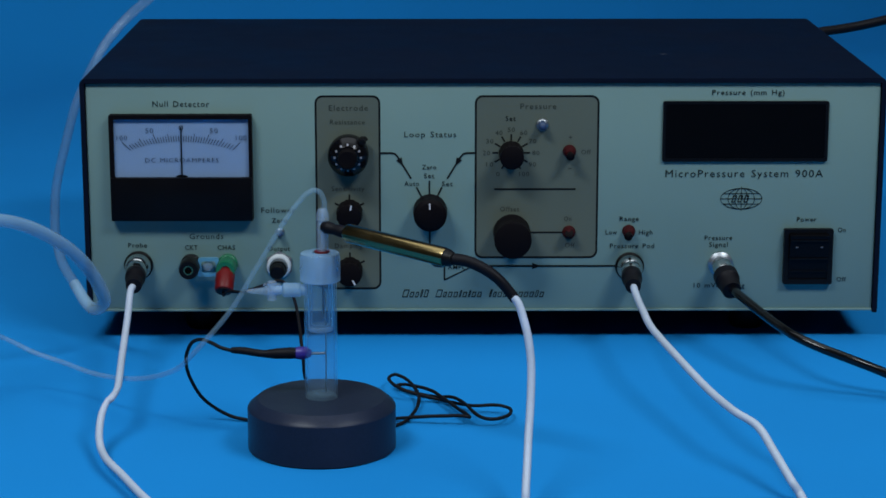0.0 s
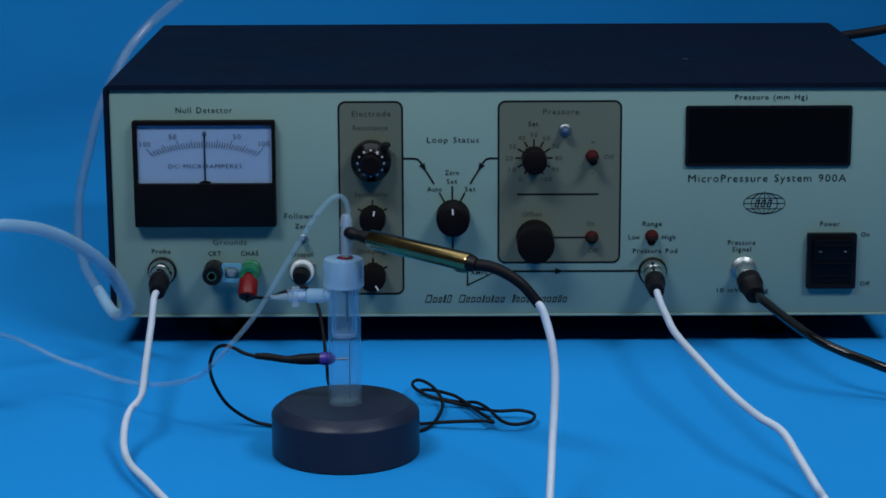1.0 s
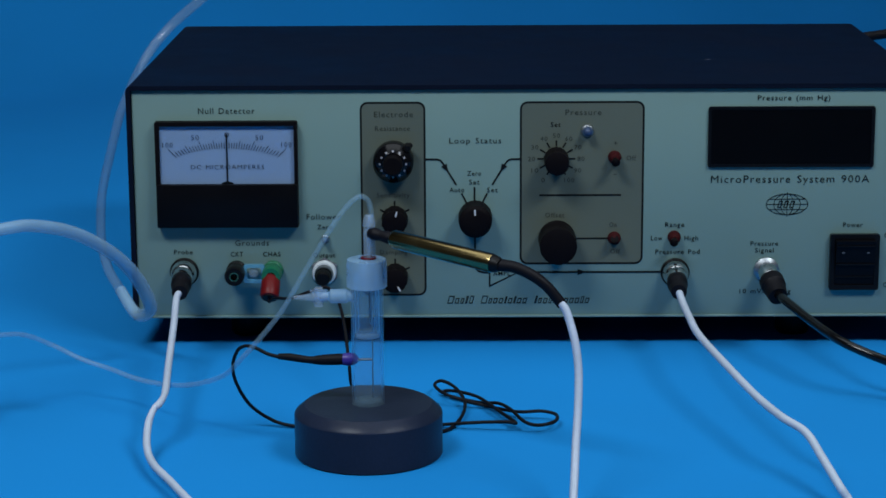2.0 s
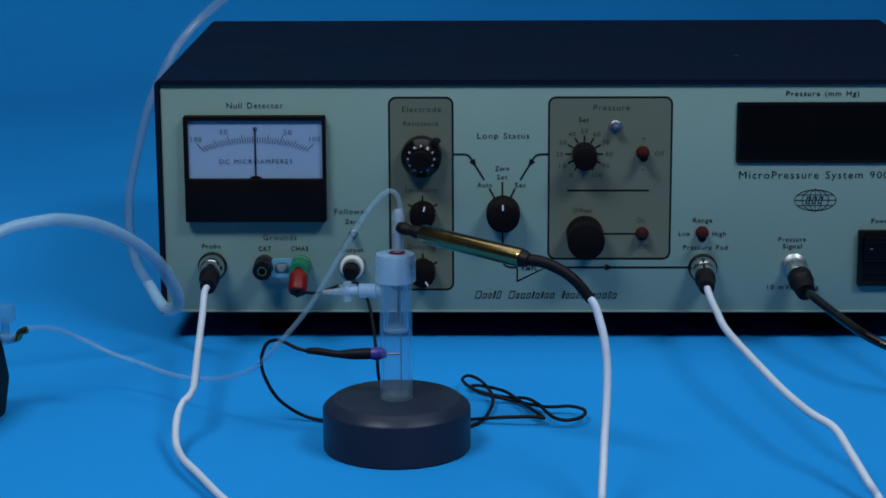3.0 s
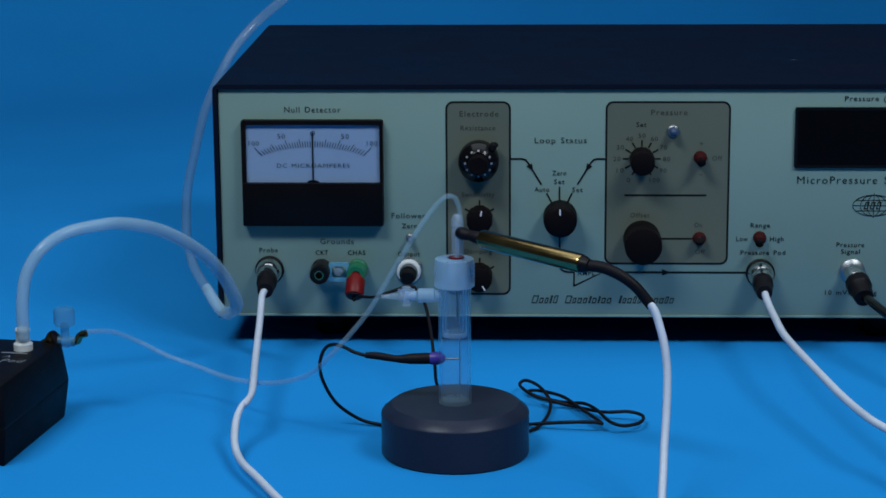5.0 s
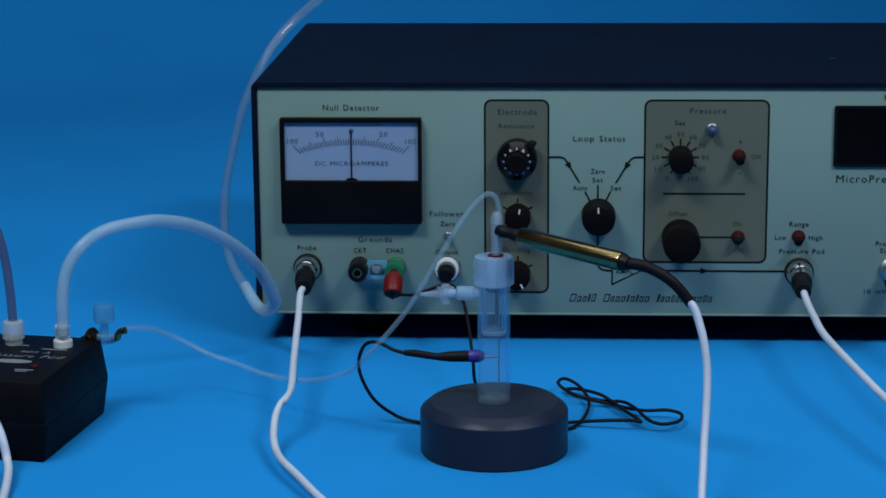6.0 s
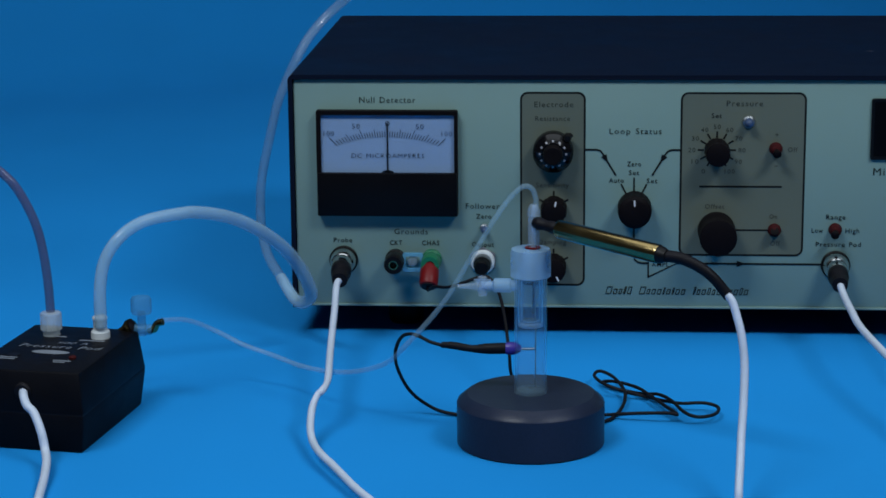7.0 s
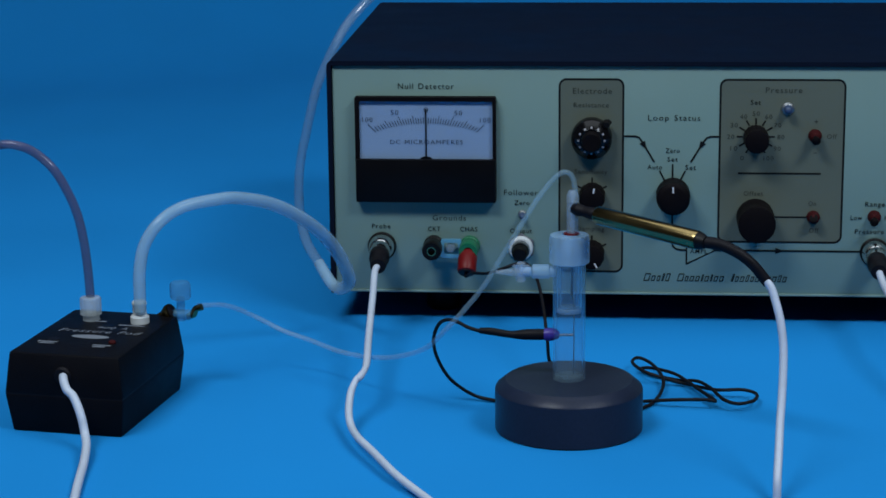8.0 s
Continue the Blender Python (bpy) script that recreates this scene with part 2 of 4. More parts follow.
def plate(outline, y0, y1, hole=None):
    """A plate parallel to the front panel between depths y0 and y1, with the outline of (x, z) points and one hole of as many points."""
    bm = bmesh.new()
    fr = [bm.verts.new((x, y0, z)) for x, z in outline]
    bk = [bm.verts.new((x, y1, z)) for x, z in outline]
    n = len(outline)
    for i in range(n):
        bm.faces.new((fr[i], fr[(i + 1) % n], bk[(i + 1) % n], bk[i]))
    if hole:
        hf = [bm.verts.new((x, y0, z)) for x, z in hole]
        hb = [bm.verts.new((x, y1, z)) for x, z in hole]
        for i in range(n):
            j = (i + 1) % n
            bm.faces.new((hf[i], hf[j], hb[j], hb[i]))
            bm.faces.new((fr[i], fr[j], hf[j], hf[i]))
            bm.faces.new((bk[i], bk[j], hb[j], hb[i]))
    else:
        bm.faces.new(fr)
        bm.faces.new(bk[::-1])
    return bm


def lettering(words, width, height, m, material, parent, thin=-0.006, shear=0.0, depth=0.00012, name="lettering"):
    """Printed words in the built-in font, centred on m's origin, in its x-y plane; height is that of a capital."""
    cu = bpy.data.curves.new(name, "FONT")
    cu.body, cu.size, cu.extrude, cu.offset, cu.shear, cu.resolution_u = words, 1.0, 0.0, -thin, shear, 2
    cu.space_character, cu.space_word = 1.16, 1.25
    tmp = bpy.data.objects.new("tmp", cu)
    me = bpy.data.meshes.new_from_object(tmp)
    bpy.data.objects.remove(tmp)
    bpy.data.curves.remove(cu)
    bm = bmesh.new()
    bm.from_mesh(me)
    bpy.data.meshes.remove(me)
    xs = [v.co.x for v in bm.verts]
    x0, x1 = min(xs), max(xs)
    sx, sy = width / (x1 - x0), height / 0.70
    for v in bm.verts:
        v.co = Vector(((v.co.x - (x0 + x1) / 2) * sx, (v.co.y - 0.35) * sy, depth))
    bm.transform(m)
    return part(name, bm, material, parent, smooth=False)


def joined(bms):
    out = bmesh.new()
    for bm in bms:
        me = bpy.data.meshes.new("piece")
        bm.to_mesh(me)
        bm.free()
        out.from_mesh(me)
        bpy.data.meshes.remove(me)
    return out


# ---- the setting ----
def sweep():
    """One sheet of blue paper that lies on the desk and curves up behind."""
    line = [(-0.70, 0.0), (0.0, 0.0), (0.40, 0.0), (0.56, 0.0), (0.90, 0.0), (0.95, 0.0)]
    r, yc = 0.45, 0.95
    for k in range(1, 25):
        a = radians(84 * k / 24)
        line.append((yc + r * math.sin(a), r - r * math.cos(a)))
    y, z = line[-1]
    line.append((y + 0.08, z + 0.80))
    bm = bmesh.new()
    top = [[bm.verts.new((x, y + (0.06 + 0.45 * x) * max(0.0, min(1.0, y / 0.56)), z)) for y, z in line] for x in (-1.05, -0.3, 0.3, 0.95)]
    for a, b in zip(top, top[1:]):
        for i in range(len(line) - 1):
            bm.faces.new((a[i], b[i], b[i + 1], a[i + 1]))
    ret = bmesh.ops.extrude_face_region(bm, geom=bm.faces[:])
    for v in ret["geom"]:
        if isinstance(v, bmesh.types.BMVert):
            v.co += Vector((0, 0.0006, -0.0006))
    return bm


tagged(part("backdrop", sweep(), M_PAPER, angle=60), "seamless bright blue paper sweep under and behind everything", "backdrop", kind="structure")
tagged(part("table", box(-1.15, 1.05, -0.8, 1.95, -0.04, -0.001, 0.003), M_DESK), "plain grey desk top under the blue paper", "table", kind="structure")
# unseen room shell, added for bounced light and reflections
for nm, b in (("floor", (-2.2, 2.2, -2.4, 2.2, -0.85, -0.75)), ("ceiling", (-2.2, 2.2, -2.4, 2.2, 2.0, 2.1)),
              ("wall_west", (-2.3, -2.2, -2.4, 2.2, -0.85, 2.1)), ("wall_east", (2.2, 2.3, -2.4, 2.2, -0.85, 2.1)),
              ("wall_south", (-2.3, 2.3, -2.5, -2.4, -0.85, 2.1)), ("wall_north", (-2.3, 2.3, 2.2, 2.3, -0.85, 2.1))):
    tagged(part(nm, box(*b), M_PLASTER, smooth=False), "unseen plain grey room surface, added to close the studio and bounce light", nm.split("_")[0], kind="structure")

# ---- the instrument ----
mm = 0.001
inst = thing("pressure_instrument", "black steel bench instrument with pale green control panel", "instrument")
CASE = Matrix.Translation((-0.0004, -0.0108, 0.0030)) @ Matrix.Scale(0.9909, 4)
inst.matrix_world = CASE


def case_cover():
    """Folded sheet cover: top and two sides, standing a little proud of the panel."""
    w, y0, y1, z0, z1, t = 0.2170, -0.0018, 0.2500, 0.0130, 0.1430, 0.0025
    r = 0.003
    outer = [(-w, z0), (-w, z1 - r)] + [(-w + r - r * math.cos(radians(a)), z1 - r + r * math.sin(radians(a))) for a in (30, 60, 90)]
    outer += [(-x, z) for x, z in reversed(outer)]
    inner = [(max(-w + t, min(w - t, x)), min(z, z1 - t)) for x, z in outer]
    bm = bmesh.new()
    grid = [[bm.verts.new((x, y, z)) for x, z in prof] for y in (y0, y1) for prof in (outer, inner)]
    of, nf, ob_, nb = grid
    for i in range(len(outer) - 1):
        bm.faces.new((of[i], of[i + 1], ob_[i + 1], ob_[i]))
        bm.faces.new((nf[i], nb[i], nb[i + 1], nf[i + 1]))
        bm.faces.new((of[i], nf[i], nf[i + 1], of[i + 1]))
        bm.faces.new((ob_[i], ob_[i + 1], nb[i + 1], nb[i]))
    for i in (0, len(outer) - 1):
        bm.faces.new((of[i], ob_[i], nb[i], nf[i]))
    bmesh.ops.remove_doubles(bm, verts=bm.verts, dist=1e-6)
    return bm


part("cover", case_cover(), M_CASE, inst, "satin black painted steel cover", angle=25)
part("chassis", box(-0.2142, 0.2142, 0.004, 0.248, 0.0138, 0.1400, 0.001), M_CASE, inst)
panel = part("front_panel", box(-0.2143, 0.2143, 0.0, 0.0035, 0.0138, 0.1404, 0.0009, 2), M_PANEL, inst, "pale green painted panel with black lettering")
part("panel_lip", box(-0.2143, 0.2143, -0.0011, 0.0, 0.0138, 0.0152, 0.0005, 2), M_PANEL, panel)
for x, y in ((-0.157, 0.032), (0.150, 0.032), (-0.157, 0.215), (0.150, 0.215)):
    part("foot", lathe([(0.0001, -0.003), (0.0085, -0.003), (0.0095, -0.001), (0.0105, 0.0125), (0.0105, 0.0140)], 24, Matrix.Translation((x, y, 0))), M_RUBBER, inst)
part("scuff", box(0.104, 0.1075, 0.0895, 0.0902, 0.1429, 0.14306), M_PRINT, inst, "small pale scratch on the cover")


def on_panel(x, z, y=-0.0002):
    """Plane of print on the panel: x right, y up, facing the viewer."""
    return Matrix.Translation((x * mm, y, z * mm)) @ Matrix.Rotation(radians(90), 4, "X")


def words(text, x, z, w, h=2.6, y=-0.0002, material=None, thin=None, shear=0.0, parent=None):
    thin = thin if thin is not None else (0.004 if h > 3.0 else -0.003) if material is None else 0.003
    return lettering(text, w * mm, h * mm, on_panel(x, z, y), material or M_INK, parent or panel, thin, shear)


# printed fields behind the electrode and pressure controls
for x0, x1, z0, z1 in ((-91.0, -55.6, 26.1, 133.7), (-4.6, 62.6, 43.5, 133.7)):
    o = round_rect(x0 * mm, x1 * mm, z0 * mm, z1 * mm, 0.0042)
    i_ = round_rect((x0 + 1.05) * mm, (x1 - 1.05) * mm, (z0 + 1.05) * mm, (z1 - 1.05) * mm, 0.0033)
    part("printed_field", plate(i_, -0.00012, 0.0002), M_TAUPE, panel, "taupe printed field", smooth=False)
    part("printed_border", plate(o, -0.0002, 0.0002, i_), M_INK, panel, "black printed border", smooth=False)

words("Null Detector", -163.0, 129.2, 30.5, 3.2)
words("Probe", -188.6, 51.1, 10.2)
words("Grounds", -150.9, 56.1, 18.4, 3.1)
words("CKT", -159.3, 49.8, 6.8)
words("CHAS", -140.2, 49.8, 9.6)
words("Follower", -111.5, 70.6, 18.4, 3.1)
words("Zero", -110.9, 64.9, 8.3)
words("Output", -111.5, 49.1, 12.0)
words("Electrode", -72.8, 126.9, 21.0, 3.1, material=M_FAINT)
words("Resistance", -73.4, 119.2, 18.8, material=M_FAINT)
words("Sensitivity", -73.4, 82.5, 17.8, material=M_FAINT)
words("Damping", -73.4, 50.7, 15.0, material=M_FAINT)
words("Loop Status", -28.7, 112.4, 28.0, 3.1)
words("Zero", -29.3, 94.4, 7.6)
words("Set", -29.3, 89.6, 5.6)
words("Auto", -38.8, 85.3, 8.0)
words("Set", -19.5, 85.2, 5.8)
words("Pressure", 29.6, 127.7, 19.4, 3.1, material=M_FAINT)
words("Set", 14.7, 121.0, 5.4)
words("+", 47.1, 110.7, 2.0, 2.6, material=M_FAINT)
words("-", 47.0, 94.0, 1.8, 2.6, material=M_FAINT)
words("Off", 55.7, 102.6, 5.2, material=M_FAINT)
words("Offset", 14.5, 71.1, 10.4, material=M_FAINT)
words("On", 46.2, 65.7, 4.0, material=M_FAINT)
words("Off", 47.5, 50.8, 5.2, material=M_FAINT)
words("Pressure (mm Hg)", 142.7, 135.2, 39.0, 2.8)
words("MicroPressure System 900A", 141.8, 90.7, 85.6, 4.1, thin=0.004)
words("Range", 79.8, 65.6, 10.4)
words("Low", 70.1, 58.1, 6.2)
words("High", 88.9, 58.0, 7.4)
words("Pressure Pod", 81.6, 50.4, 24.2)
words("Pressure", 128.8, 54.9, 15.0)
words("Signal", 128.9, 51.1, 10.2)
words("10 mV/mm Hg", 129.9, 28.1, 28.0)
words("Power", 176.7, 65.2, 10.6)
words("On", 196.1, 59.2, 4.3)
words("Off", 196.9, 31.5, 5.2)
for k in range(11):
    a = radians(-150 + 30 * k)
    r = 13.4 if k not in (0, 10) else 14.2
    words(str(k * 10), 15.1 + r * math.sin(a), 102.2 + r * math.cos(a) * 0.95, (1.9, 3.8, 5.4)[len(str(k * 10)) - 1], 2.5, material=M_FAINT)


def stroke(name, pts, w=0.95):
    return part(name, band([(x * mm, z * mm) for x, z in pts], w * mm, -0.0003, 0.0001), M_INK, panel, smooth=False)


def arrow_head(x, z, ang, size=4.6, w=3.4):
    c, s = math.cos(radians(ang)), math.sin(radians(ang))
    tri = [(size / 2, 0), (-size / 2, w / 2), (-size / 2, -w / 2)]
    return part("printed_arrow", plate([((x + c * u - s * v) * mm, (z + s * u + c * v) * mm) for u, v in tri], -0.00035, 0.0001), M_INK, panel, smooth=False)


# radial scale marks
for k in range(11):
    a = radians(-150 + 30 * k)
    stroke("printed_tick", [(15.1 + r * math.sin(a), 102.2 + r * math.cos(a)) for r in (6.9, 10.2)], 0.85)
for cz in (70.2, 37.9):
    for a in (-145, -62, 0, 62, 145):
        stroke("printed_tick", [(-72.7 + r * math.sin(radians(a)), cz + r * math.cos(radians(a))) for r in (6.0, 9.0)], 0.9)
stroke("printed_line", [(-29.2, 86.8), (-29.2, 78.0)], 0.85)
stroke("printed_line", [(-36.2, 83.2), (-33.4, 77.8)], 0.85)
stroke("printed_line", [(-22.4, 83.2), (-25.0, 77.8)], 0.85)
bend = [(-55.6, 102.1), (-49.4, 102.1), (-47.6, 101.5), (-46.3, 99.9), (-39.1, 88.0)]
stroke("printed_line", bend)
stroke("printed_line", [(-4.6, 102.1), (-9.0, 102.1), (-10.9, 101.5), (-12.3, 99.9), (-19.5, 88.0)])
arrow_head(-44.5, 96.9, -59)
arrow_head(-14.1, 96.9, -121)
stroke("printed_line", [(-29.0, 62.0), (-29.0, 44.0), (-28.4, 41.0), (-26.6, 39.6), (-24.0, 39.1), (-21.0, 39.1)])
stroke("printed_triangle", [(-21.0, 46.9), (-5.4, 39.1), (-21.0, 31.3)], 0.8)
stroke("printed_triangle", [(-21.0, 31.0), (-21.0, 47.2)], 0.8)
words("AMPL", -14.4, 38.6, 9.4, 2.6)
stroke("printed_line", [(-5.6, 39.1), (72.6, 39.1)])
arrow_head(29.4, 39.1, 0)
stroke("printed_line", [(6.0, 82.1), (50.3, 82.1)], 0.95)
stroke("printed_line", [(24.0, 58.0), (44.0, 58.0)], 0.85)

# the maker's line and emblem, as plain bars and curves
x = -44.3
for shape in ("Cxnal", "Cnxxixixx", "Inxtnxxxxtx"):
    for letter in shape:
        h = 4.2 if letter in "CIal" else 3.8 if letter in "it" else 2.9
        wide = {"C": 3.0, "I": 1.0, "l": 2.0, "a": 1.0, "i": 0.9, "n": 1.6, "t": 1.5}.get(letter, 2.0)
        lean, t_ = 0.27, 0.36
        pts = [(x, 21.6), (x + wide, 21.6), (x + wide + h * lean, 21.6 + h), (x + h * lean, 21.6 + h)]
        inner = [(x + t_, 21.6 + t_), (x + wide - t_, 21.6 + t_), (x + wide - t_ + (h - t_) * lean, 21.6 + h - t_), (x + t_ + (h - t_) * lean, 21.6 + h - t_)]
        part("printed_bar", plate([(a * mm, b * mm) for a, b in pts], -0.0003, 0.0001, [(a * mm, b * mm) for a, b in inner]), M_INK, panel, smooth=False)
        x += wide + 1.05
    x += 3.5


def ellipse(cx, cz, rx, rz, a0=0, a1=360, n=40):
    return [((cx + rx * math.cos(radians(a0 + (a1 - a0) * k / n))), (cz + rz * math.sin(radians(a0 + (a1 - a0) * k / n)))) for k in range(n + 1)]


emblem = []
for rx in (11.3, 7.2, 3.4):
    emblem.append(band([(a * mm, b * mm) for a, b in ellipse(140.6, 76.6, rx, 5.8)], 0.26 * mm, -0.0003, 0.0001))
for dz, half in ((0, 11.3), (2.9, 9.8), (-2.9, 9.8)):
    emblem.append(band([((140.6 - half) * mm, (76.6 + dz) * mm), ((140.6 + half) * mm, (76.6 + dz) * mm)], 0.26 * mm, -0.0003, 0.0001))
emblem.append(band([(140.6 * mm, 69.9 * mm), (140.6 * mm, 83.3 * mm)], 0.26 * mm, -0.0003, 0.0001))
for k in range(3):
    slant = [((135.6 + 3.3 * k + u) * mm, (76.6 + v) * mm) for u, v in ((-0.4, -1.9), (1.7, -1.9), (2.7, 1.9), (0.6, 1.9))]
    hollow = [((135.6 + 3.3 * k + u) * mm, (76.6 + v) * mm) for u, v in ((0.1, -1.5), (1.4, -1.5), (2.2, 1.5), (0.9, 1.5))]
    emblem.append(plate(slant, -0.00034, 0.0001, hollow))
part("printed_emblem", joined(emblem), M_INK, panel, "black line emblem of an oval globe", smooth=False)

# moving-coil meter
meter = part("panel_meter", plate(round_rect(-201.6 * mm, -124.8 * mm, 66.4 * mm, 124.6 * mm, 0.0008, 2), -0.0052, 0.0,
             round_rect(-199.2 * mm, -126.6 * mm, 90.4 * mm, 122.3 * mm, 0.0006, 2)), M_KNOB, inst, "black framed meter with white scale card", smooth=False)
meter.location.z = -0.0008
part("scale_card", box(-0.1998, -0.1260, -0.0034, -0.0004, 0.0898, 0.1228), M_DIAL, meter, "bluish white card", smooth=False)
part("lower_cover", box(-0.2015, -0.1249, -0.0066, -0.0044, 0.0665, 0.0905, 0.0007), M_GLOSS, meter, "glossy black lower cover")
part("window", box(-0.1992, -0.1266, -0.0050, -0.0047, 0.0905, 0.1222), M_PANE, meter, smooth=False)
MY = -0.0036
cx, cz = -162.9, 77.3


def meter_tick(a, r0, r1, w):
    s, c = math.sin(radians(a)), math.cos(radians(a))
    return band([((cx + r0 * s * 1.02) * mm, (cz + r0 * c) * mm), ((cx + r1 * s * 1.02) * mm, (cz + r1 * c) * mm)], w * mm, MY - 0.0001, MY + 0.0002)


ticks = []
R0 = 32.6
for k in range(-20, 21):
    a = k * 44.0 / 20
    long_ = 6.0 if abs(k) == 20 else 5.2 if abs(k) == 10 else 4.6 if k % 5 == 0 else 3.2
    r0 = R0 + 7.2 * (abs(k) / 20) ** 2 * 0.85
    ticks.append(meter_tick(a, r0, r0 + long_, 0.27))
part("scale_marks", joined(ticks), M_INK, meter, smooth=False)
for s_, x_, z_, w_ in (("100", -195.4, 110.7, 5.6), ("50", -180.5, 114.7, 4.2), ("0", -163.4, 116.2, 2.5), ("50", -145.8, 114.6, 4.2), ("100", -131.2, 110.7, 5.6)):
    words(s_, x_ + 0.6, z_ + 1.3, w_, 2.8, MY - 0.0001, None, 0.012, parent=meter)
words("DC MICROAMPERES", -162.7, 99.8, 39.6, 2.5, MY - 0.0001, None, 0.012, parent=meter)
part("needle", band([(-0.1629, 0.0900), (-0.1629, 0.1180)], 0.00075, -0.0041, -0.0039), M_INK, meter, smooth=False)
part("needle_hub", plate([(a * mm, b * mm) for a, b in ellipse(-162.9, 90.3, 3.4, 1.5, 0, 180, 12)], -0.0044, -0.0034), M_INK, meter, smooth=False)

# digital display
disp = part("display_bezel", plate(round_rect(96.9 * mm, 186.5 * mm, 97.3 * mm, 130.5 * mm, 0.0012, 3), -0.0013, 0.0,
            round_rect(98.6 * mm, 184.8 * mm, 99.0 * mm, 128.8 * mm, 0.0008, 3)), M_BLACK, inst, "black display bezel, display off", smooth=False)
part("display_window", box(0.0985, 0.1849, -0.0009, -0.0003, 0.0989, 0.1289), M_FILTER, disp, smooth=False)

# power rocker switch
sw = part("power_switch", plate(round_rect(164.4 * mm, 191.2 * mm, 29.3 * mm, 60.2 * mm, 0.0008, 2), -0.0032, 0.0,
          round_rect(167.0 * mm, 188.6 * mm, 32.0 * mm, 57.6 * mm, 0.0006, 2)), M_BLACK, inst, "black rocker switch", smooth=False)
rk = bmesh.new()
prof = [(0.0005, 32.1), (-0.0022, 32.1), (-0.0030, 38.0), (-0.0048, 45.0), (-0.0075, 57.3), (0.0005, 57.5)]
la = [rk.verts.new((167.2 * mm, y, z * mm)) for y, z in prof]
lb = [rk.verts.new((188.4 * mm, y, z * mm)) for y, z in prof]
for i in range(len(prof)):
    j = (i + 1) % len(prof)
    rk.faces.new((la[i], la[j], lb[j], lb[i]))
rk.faces.new(la[::-1])
rk.faces.new(lb)
part("rocker", rk, M_GLOSS, sw, smooth=False)
for x_ in (171.0, 184.5):
    part("rocker_mark", box((x_ - 0.7) * mm, (x_ + 0.7) * mm, -0.00660, -0.0055, 50.5 * mm, 51.1 * mm), M_PRINT, sw, smooth=False)
for z_, y_ in ((36.5, -0.0034), (44.0, -0.0054), (54.6, -0.0076)):
    part("rocker_ridge", box(167.4 * mm, 188.2 * mm, y_, y_ + 0.002, (z_ - 0.35) * mm, (z_ + 0.35) * mm), M_BLACK, sw, smooth=False)


# knobs
def knob(x, z, r, length, top, pointer=0.0, flute=0, skirt=0.0):
    prof = []
    if skirt:
        prof += [(skirt, 0), (skirt, 0.0016), (skirt - 0.0006, 0.0024)]
    prof += [(r, 0.0002 if not skirt else 0.0026), (r, length * 0.55), (r * 0.97, length - 0.0012), (top + 0.0006, length - 0.0003), (top, length), (0.0001, length)]
    k = part("knob", lathe(prof, 60, outward(x * mm, z * mm), flute, r * 0.05, 0.0027 if skirt else 0.0001, length - 0.001), M_KNOB, inst, "black plastic knob", angle=30)
    if pointer:
        b = box(-0.00035, 0.00035, r * 0.15, r * 0.92, length - 0.00005, length + 0.00015)
        b.transform(outward(x * mm, z * mm))
        part("pointer", b, M_MARK, k, smooth=False)
    return k


def pointer_on(k, x, z, r, length, ang):
    b = joined([box(-0.0004, 0.0004, r * 0.55, r * 0.97, length - 0.0001, length + 0.00025), box(-0.0004, 0.0004, r * 0.96, r * 1.01, length * 0.35, length - 0.0006)])
    b.transform(outward(x * mm, z * mm) @ Matrix.Rotation(radians(ang), 4, "Z"))
    part("pointer", b, M_MARK, k, "white pointer line", smooth=False)


for x, z, ang in ((-72.6, 69.4, -12), (-72.8, 37.2, -150)):
    k = knob(x, z, 0.0072, 0.0125, 0.0060, 0, 12)
    pointer_on(k, x, z, 0.0066, 0.0125, ang)
k = knob(-28.8, 70.2, 0.0092, 0.0140, 0.0066, 0, 0)
pointer_on(k, -28.8, 69.6, 0.0076, 0.0140, 2)
k = knob(15.1, 102.1, 0.0068, 0.0150, 0.0058, 0, 18)
k = knob(15.7, 58.0, 0.0101, 0.0210, 0.0094, 0, 0)

# ten-turn counting dial
dx, dz = -73.0, 101.6
dial = part("counting_dial", lathe([(0.0110, 0.0), (0.0110, 0.0075), (0.0104, 0.0086), (0.0062, 0.0118), (0.0001, 0.0118)],
            60, outward(dx * mm, dz * mm)), M_DIALBLACK, inst, "black ten-turn dial with white figures", angle=30)
part("dial_hub", lathe([(0.0056, 0.0119), (0.0053, 0.0170), (0.0046, 0.0178), (0.0001, 0.0178)], 48, outward(dx * mm, dz * mm), 16, 0.0003, 0.0118, 0.0171), M_KNOB, dial)
for kk in range(12):
    a = 2 * math.pi * kk / 12
    b = box(-0.00055, 0.00055, -0.0006, 0.0006, -0.0001, 0.0002)
    b.transform(outward(dx * mm, dz * mm) @ Matrix.Rotation(a, 4, "Z") @ Matrix.Translation((0, 0.0070, 0.0111)) @ Matrix.Rotation(radians(-37), 4, "X"))
    part("dial_figure", b, M_FIGURE, dial, smooth=False)
lock = joined([lathe([(0.0021, 0.004), (0.0021, 0.0095), (0.0015, 0.0103), (0.0001, 0.0103)], 20, outward((dx + 7.8) * mm, (dz + 8.4) * mm)),
               tube([(dx * mm + 0.006, -0.006, dz * mm + 0.0060), (dx * mm + 0.0098, -0.0075, dz * mm + 0.0100)], 0.0014, 10)])
part("lock_lever", lock, M_BLACK, dial)


